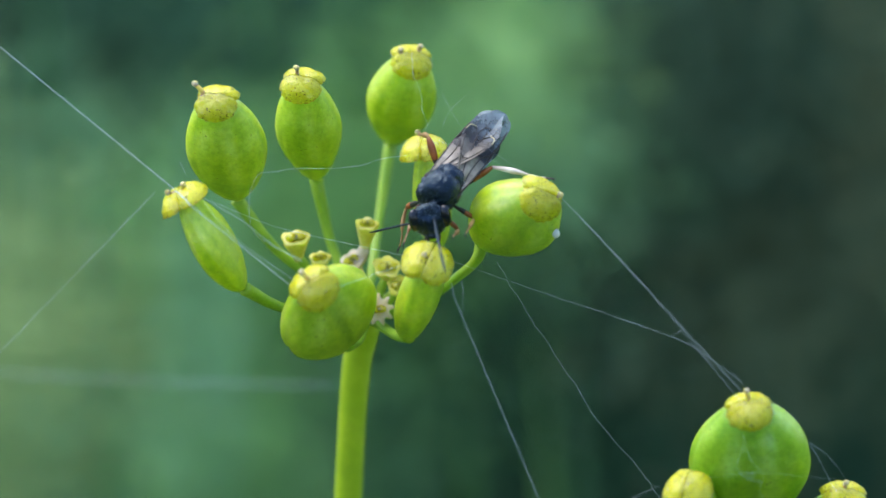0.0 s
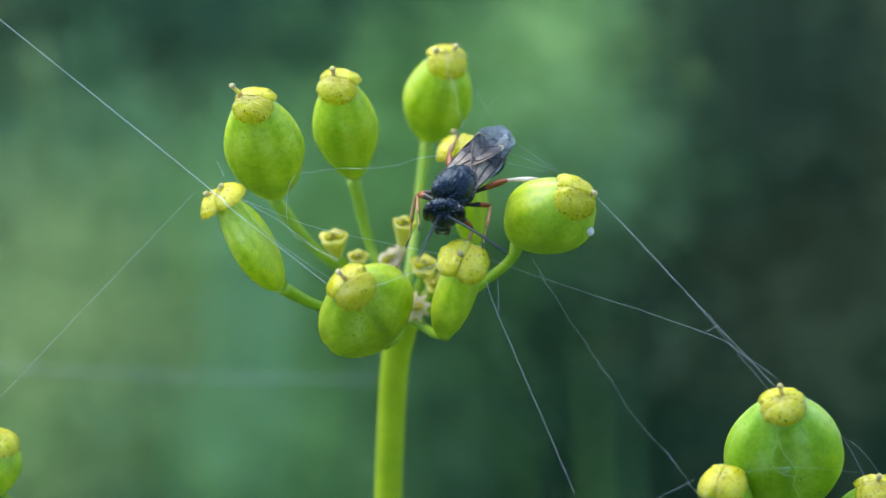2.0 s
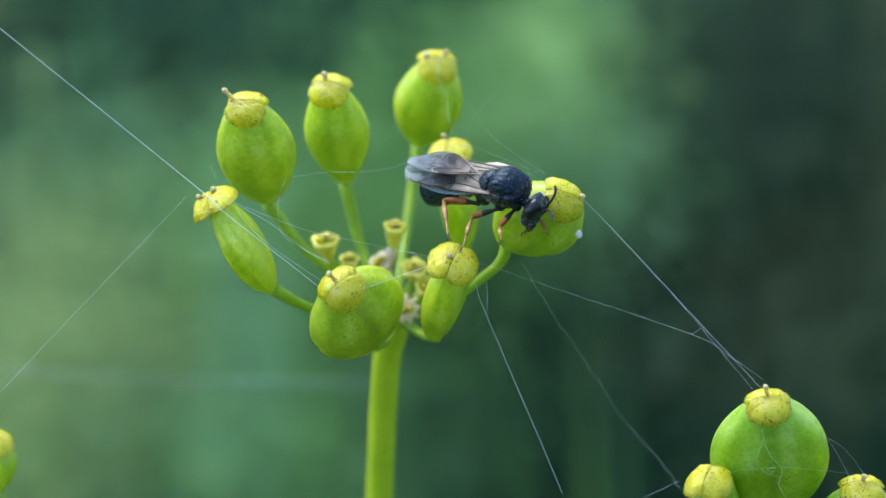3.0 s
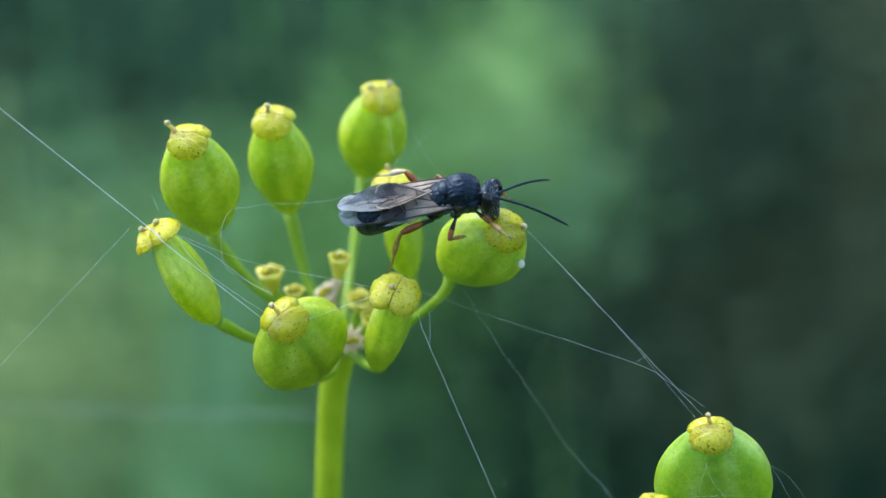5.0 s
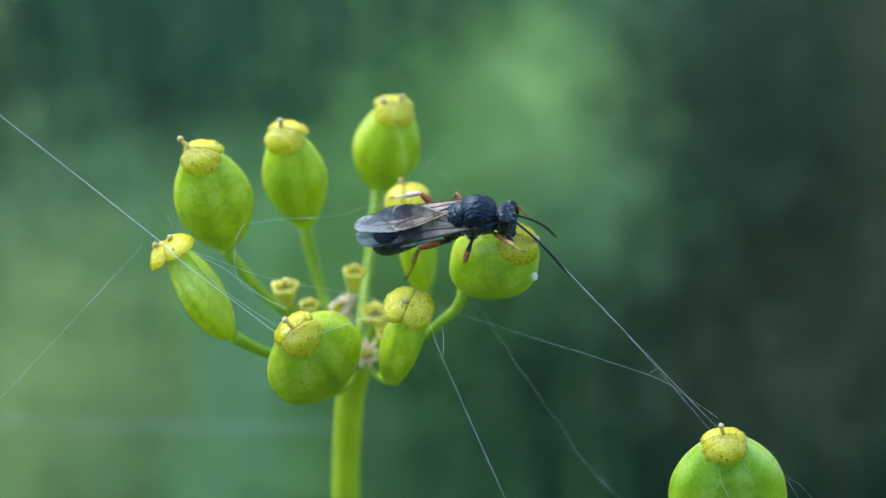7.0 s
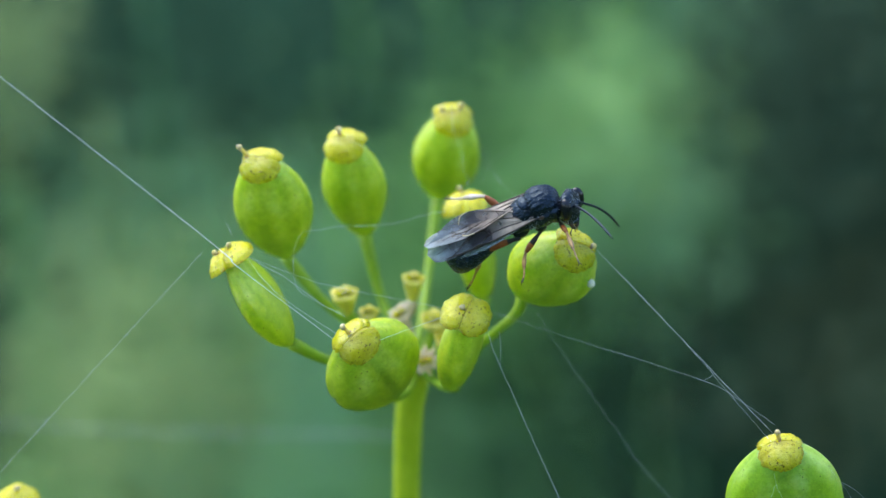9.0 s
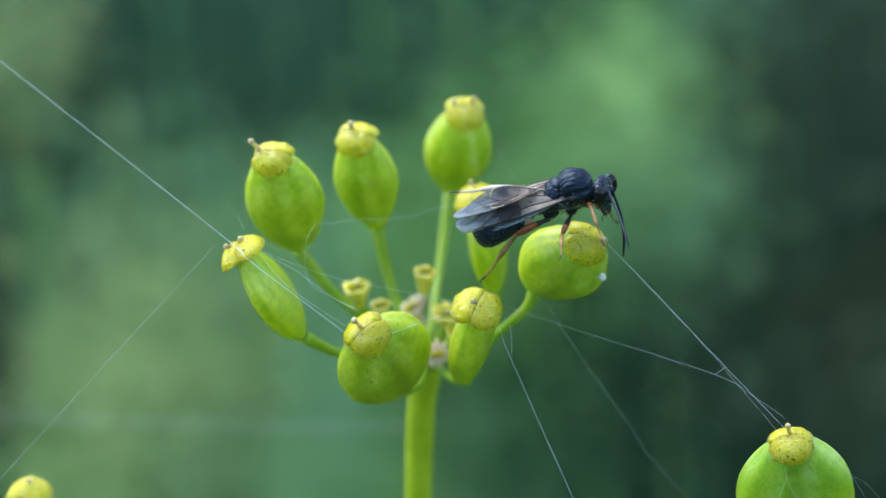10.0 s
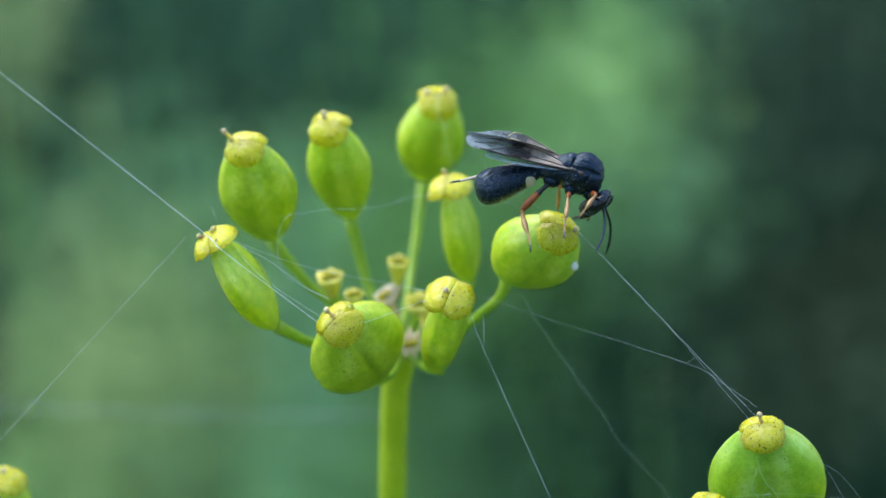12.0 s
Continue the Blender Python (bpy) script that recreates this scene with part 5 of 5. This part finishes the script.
    walk(LEGS["right_front"][1], posed([
        (0, 1.50, 0.00, 0.00, 14.9, 42.0, 66.4), (1, 1.50, 0.00, 0.00, 20.6, 31.3, 114.8),
        (1.5, 1.50, 0.00, 0.00, 15.0, -6.2, 74.3), (2, 1.50, 0.00, 0.00, 19.7, 32.7, 139.6),
        (2.5, 1.50, 0.00, 0.00, 5.8, 32.2, 37.2), (3, 1.50, 0.00, 0.00, 11.1, -22.2, 49.1),
        (3.5, 1.50, 0.00, 0.00, -2.2, -8.1, 11.8), (5.5, 1.50, 0.00, 0.00, -8.6, -18.6, -5.6),
        (7, 1.50, 0.00, 0.00, -5.8, -2.9, -0.1), (9, 1.50, 0.00, 0.00, -7.6, 9.6, -7.5),
        (10, 1.50, 0.00, 0.00, -8.6, 58.8, -3.3), (10.5, 1.50, 0.00, 0.00, -17.4, 20.2, -55.3),
        (11, 1.50, 0.00, 0.00, -17.6, 23.6, -54.6), (11.5, 1.50, 0.00, 0.00, -19.3, 30.8, -61.1),
        (12, 1.50, 0.00, 0.00, -17.3, 40.9, -40.1),
    ]))
    walk(LEGS["left_front"][0], posed([
        (0, 0.90, 0.55, -0.85, 0.5, 7.4, 86.3), (0.5, 0.90, 0.55, -0.85, 0.6, -27.3, 87.5),
        (1, 0.90, 0.55, -0.85, 0.6, -21.0, 89.9), (1.5, 0.90, 0.55, -0.85, 0.5, -22.7, 80.1),
        (2, 0.90, 0.55, -0.85, 0.5, 10.6, 87.2), (2.5, 0.90, 0.55, -0.85, -1.0, 47.8, -9.8),
        (3, 0.90, 0.55, -0.85, -1.1, 44.6, -30.7), (3.5, 0.90, 0.55, -0.85, -0.9, 39.0, -19.4),
        (7, 0.90, 0.55, -0.85, -0.4, -8.2, 18.2), (9, 0.90, 0.55, -0.85, -1.2, 62.8, 1.6),
        (12, 0.90, 0.55, -0.85, 0.1, 34.4, 49.6),
    ]))
    walk(LEGS["left_front"][1], posed([
        (0, 1.50, 0.00, 0.00, -20.4, -39.1, -85.9), (0.5, 1.50, 0.00, 0.00, -26.6, 49.3, -77.8),
        (1, 1.50, 0.00, 0.00, -26.0, 50.0, -70.2), (1.5, 1.50, 0.00, 0.00, -26.9, 55.4, -61.4),
        (2, 1.50, 0.00, 0.00, -22.6, 43.7, -63.8), (2.5, 1.50, 0.00, 0.00, -18.5, 22.0, -65.6),
        (3, 1.50, 0.00, 0.00, -0.6, 53.4, 16.9), (3.5, 1.50, 0.00, 0.00, 6.6, 44.2, 38.1),
        (7, 1.50, 0.00, 0.00, -25.9, 72.9, -30.5), (9, 1.50, 0.00, 0.00, -3.4, 27.0, 7.4),
        (12, 1.50, 0.00, 0.00, 5.2, 15.3, 35.9),
    ]))
    walk(LEGS["right_middle"][0], posed([
        (0, -0.15, -0.75, -0.95, -0.6, 36.6, 9.3), (1, -0.15, -0.75, -0.95, -1.0, 35.6, -40.2),
        (2, -0.15, -0.75, -0.95, -0.8, 44.7, -93.3), (2.5, -0.15, -0.75, -0.95, -0.4, -9.8, -105.9),
        (3, -0.15, -0.75, -0.95, 0.1, 2.4, -142.2), (3.5, -0.15, -0.75, -0.95, 0.4, 8.9, -163.9),
        (5.5, -0.15, -0.75, -0.95, -0.5, -1.0, -100.8), (7, -0.15, -0.75, -0.95, -0.3, 3.3, -111.9),
        (9, -0.15, -0.75, -0.95, 0.3, 17.5, -153.4), (9.5, -0.15, -0.75, -0.95, -0.1, -21.6, -131.3),
        (10, -0.15, -0.75, -0.95, -0.2, 5.2, -121.9), (10.5, -0.15, -0.75, -0.95, -0.7, -52.0, -101.7),
        (11, -0.15, -0.75, -0.95, -0.5, -11.8, -94.3), (11.5, -0.15, -0.75, -0.95, -0.6, -6.0, -85.0),
        (12, -0.15, -0.75, -0.95, -0.5, -2.6, -92.2),
    ]))
    walk(LEGS["right_middle"][1], posed([
        (0, 1.60, 0.00, 0.00, -9.4, -47.0, 4.6), (1, 1.60, 0.00, 0.00, 17.4, -18.6, 82.1),
        (2, 1.60, 0.00, 0.00, 17.2, 50.8, 68.8), (2.5, 1.60, 0.00, 0.00, 3.9, 28.5, 31.1),
        (3, 1.60, 0.00, 0.00, 14.3, -2.8, 71.2), (3.5, 1.60, 0.00, 0.00, 3.1, 27.5, 28.6),
        (5.5, 1.60, 0.00, 0.00, 5.3, 39.8, -171.2), (7, 1.60, 0.00, 0.00, -1.6, 40.6, -158.8),
        (9, 1.60, 0.00, 0.00, 13.9, -27.3, 55.7), (9.5, 1.60, 0.00, 0.00, 7.3, 12.3, 43.4),
        (10, 1.60, 0.00, 0.00, 2.6, -18.9, 25.4), (10.5, 1.60, 0.00, 0.00, 31.7, 58.3, 161.0),
        (11, 1.60, 0.00, 0.00, -0.0, 36.1, 18.4), (11.5, 1.60, 0.00, 0.00, -2.9, 30.7, 9.0),
        (12, 1.60, 0.00, 0.00, -2.3, 36.6, 11.1),
    ]))
    walk(LEGS["left_middle"][0], posed([
        (0, -0.15, 0.75, -0.95, 0.6, 1.5, 94.3), (1, -0.15, 0.75, -0.95, 0.8, 21.2, 123.3),
        (1.5, -0.15, 0.75, -0.95, 0.7, -23.8, 99.8), (2, -0.15, 0.75, -0.95, 0.8, -19.7, 114.3),
        (2.5, -0.15, 0.75, -0.95, -0.0, 54.3, 43.6), (3, -0.15, 0.75, -0.95, 0.8, -20.9, 125.4),
        (3.5, -0.15, 0.75, -0.95, 0.9, 25.4, 148.6), (5.5, -0.15, 0.75, -0.95, 0.8, -15.1, 113.3),
        (7, -0.15, 0.75, -0.95, 0.8, -17.5, 114.0), (9, -0.15, 0.75, -0.95, 0.7, -0.0, 103.4),
        (12, -0.15, 0.75, -0.95, 0.8, 21.7, 112.8),
    ]))
    walk(LEGS["left_middle"][1], posed([
        (0, 1.60, 0.00, 0.00, -18.4, -28.7, -86.9), (1, 1.60, 0.00, 0.00, -17.6, -9.9, -77.0),
        (1.5, 1.60, 0.00, 0.00, -28.0, 52.0, -77.1), (2, 1.60, 0.00, 0.00, -16.9, 16.6, -100.1),
        (2.5, 1.60, 0.00, 0.00, -32.7, 57.6, -83.0), (3, 1.60, 0.00, 0.00, -56.5, 83.3, -55.9),
        (3.5, 1.60, 0.00, 0.00, -7.3, 41.5, -4.2), (5.5, 1.60, 0.00, 0.00, 35.0, 67.1, 97.8),
        (7, 1.60, 0.00, 0.00, 48.8, 70.5, 120.8), (9, 1.60, 0.00, 0.00, 8.9, 67.8, 37.4),
        (12, 1.60, 0.00, 0.00, -15.3, 46.5, -28.5),
    ]))
    walk(LEGS["right_hind"][0], posed([
        (0, -1.45, -0.75, -0.85, -0.2, -26.6, -121.6), (1, -1.45, -0.75, -0.85, -0.0, -27.3, -133.7),
        (2, -1.45, -0.75, -0.85, 0.2, -5.8, -152.0), (2.25, -1.45, -0.75, -0.85, -0.1, 3.6, -130.4),
        (2.5, -1.45, -0.75, -0.85, -0.2, -22.6, -118.4), (3, -1.45, -0.75, -0.85, 0.3, -13.9, -158.5),
        (3.5, -1.45, -0.75, -0.85, 0.4, 4.5, -167.2), (5.5, -1.45, -0.75, -0.85, 0.2, -17.3, -150.5),
        (6.5, -1.45, -0.75, -0.85, 0.2, -18.6, -149.0), (7, -1.45, -0.75, -0.85, 0.3, -28.2, -152.7),
        (9, -1.45, -0.75, -0.85, 0.6, -5.3, -179.3), (9.5, -1.45, -0.75, -0.85, 0.4, 10.8, -165.9),
        (10, -1.45, -0.75, -0.85, 0.5, 4.3, -171.1), (10.3, -1.45, -0.75, -0.85, -0.3, -20.8, -116.1),
        (10.5, -1.45, -0.75, -0.85, -0.3, 5.7, -114.2), (11, -1.45, -0.75, -0.85, -0.2, 26.6, -122.6),
        (11.5, -1.45, -0.75, -0.85, 0.0, 53.6, -136.5), (12, -1.45, -0.75, -0.85, 0.5, 57.8, -155.6),
    ]))
    walk(LEGS["right_hind"][1], posed([
        (0, 2.10, 0.00, 0.00, -36.4, 66.7, -65.5), (1, 2.10, 0.00, 0.00, -8.9, 54.4, -5.5),
        (2, 2.10, 0.00, 0.00, -10.9, 23.3, -19.6), (2.25, 2.10, 0.00, 0.00, 16.6, 2.7, 129.0),
        (2.5, 2.10, 0.00, 0.00, 17.5, -0.3, 103.9), (3, 2.10, 0.00, 0.00, 17.6, -6.0, 105.0),
        (3.5, 2.10, 0.00, 0.00, 16.1, -7.1, 80.9), (5.5, 2.10, 0.00, 0.00, -69.1, 74.6, -103.8),
        (6.5, 2.10, 0.00, 0.00, -59.3, 71.3, -104.7), (7, 2.10, 0.00, 0.00, -68.0, 71.3, -129.0),
        (9, 2.10, 0.00, 0.00, -14.7, 60.5, -17.9), (9.5, 2.10, 0.00, 0.00, -12.2, 36.3, -21.9),
        (10, 2.10, 0.00, 0.00, -7.5, 36.4, -5.5), (10.3, 2.10, 0.00, 0.00, -3.9, 28.1, 5.5),
        (10.5, 2.10, 0.00, 0.00, 0.1, 5.6, 18.6), (11, 2.10, 0.00, 0.00, 8.0, -10.2, 42.9),
        (11.5, 2.10, 0.00, 0.00, 15.3, -19.3, 67.6), (12, 2.10, 0.00, 0.00, 13.9, 4.7, 70.8),
    ]))
    walk(LEGS["left_hind"][0], posed([
        (0, -1.45, 0.75, -0.85, 0.9, -33.0, 153.2), (0.5, -1.45, 0.75, -0.85, 0.8, -20.4, 156.9),
        (1, -1.45, 0.75, -0.85, 0.8, -5.7, 153.4), (1.5, -1.45, 0.75, -0.85, 0.8, -7.2, 152.2),
        (2, -1.45, 0.75, -0.85, 1.0, -34.4, 131.2), (2.5, -1.45, 0.75, -0.85, 0.9, 23.6, 129.1),
        (3, -1.45, 0.75, -0.85, 0.6, 12.0, 93.4), (3.5, -1.45, 0.75, -0.85, 0.7, -6.2, 111.6),
        (5.5, -1.45, 0.75, -0.85, 0.9, -31.2, 131.5), (6.5, -1.45, 0.75, -0.85, 0.9, -30.8, 133.3),
        (7, -1.45, 0.75, -0.85, 0.9, -30.0, 134.7), (9, -1.45, 0.75, -0.85, 1.0, -38.1, 128.0),
        (10, -1.45, 0.75, -0.85, 0.9, -33.3, 152.7), (10.5, -1.45, 0.75, -0.85, 0.8, -22.8, 163.2),
        (11, -1.45, 0.75, -0.85, 0.6, -4.5, 178.0), (11.5, -1.45, 0.75, -0.85, 0.6, -2.2, 178.7),
        (12, -1.45, 0.75, -0.85, 0.6, -4.1, 178.5),
    ]))
    walk(LEGS["left_hind"][1], posed([
        (0, 2.10, 0.00, 0.00, -16.7, -6.8, -49.7), (0.5, 2.10, 0.00, 0.00, -12.5, 16.3, -27.4),
        (1, 2.10, 0.00, 0.00, -10.8, 15.9, -20.0), (1.5, 2.10, 0.00, 0.00, -10.8, 16.1, -20.0),
        (2, 2.10, 0.00, 0.00, -10.1, 11.8, -17.3), (2.5, 2.10, 0.00, 0.00, -16.2, 1.4, -48.8),
        (3, 2.10, 0.00, 0.00, 15.3, 7.5, 79.7), (3.5, 2.10, 0.00, 0.00, -3.9, 44.9, 6.9),
        (5.5, 2.10, 0.00, 0.00, -3.6, 75.5, 12.1), (6.5, 2.10, 0.00, 0.00, -4.0, 72.7, 10.9),
        (7, 2.10, 0.00, 0.00, -6.1, 73.4, 7.0), (9, 2.10, 0.00, 0.00, -4.1, 62.7, 8.8),
        (10, 2.10, 0.00, 0.00, -2.7, 34.8, 9.7), (10.5, 2.10, 0.00, 0.00, -2.2, 23.5, 11.3),
        (11, 2.10, 0.00, 0.00, -4.8, 5.8, 2.6), (11.5, 2.10, 0.00, 0.00, -12.0, 14.5, -25.2),
        (12, 2.10, 0.00, 0.00, -2.3, 34.9, 11.2),
    ]))


motions()
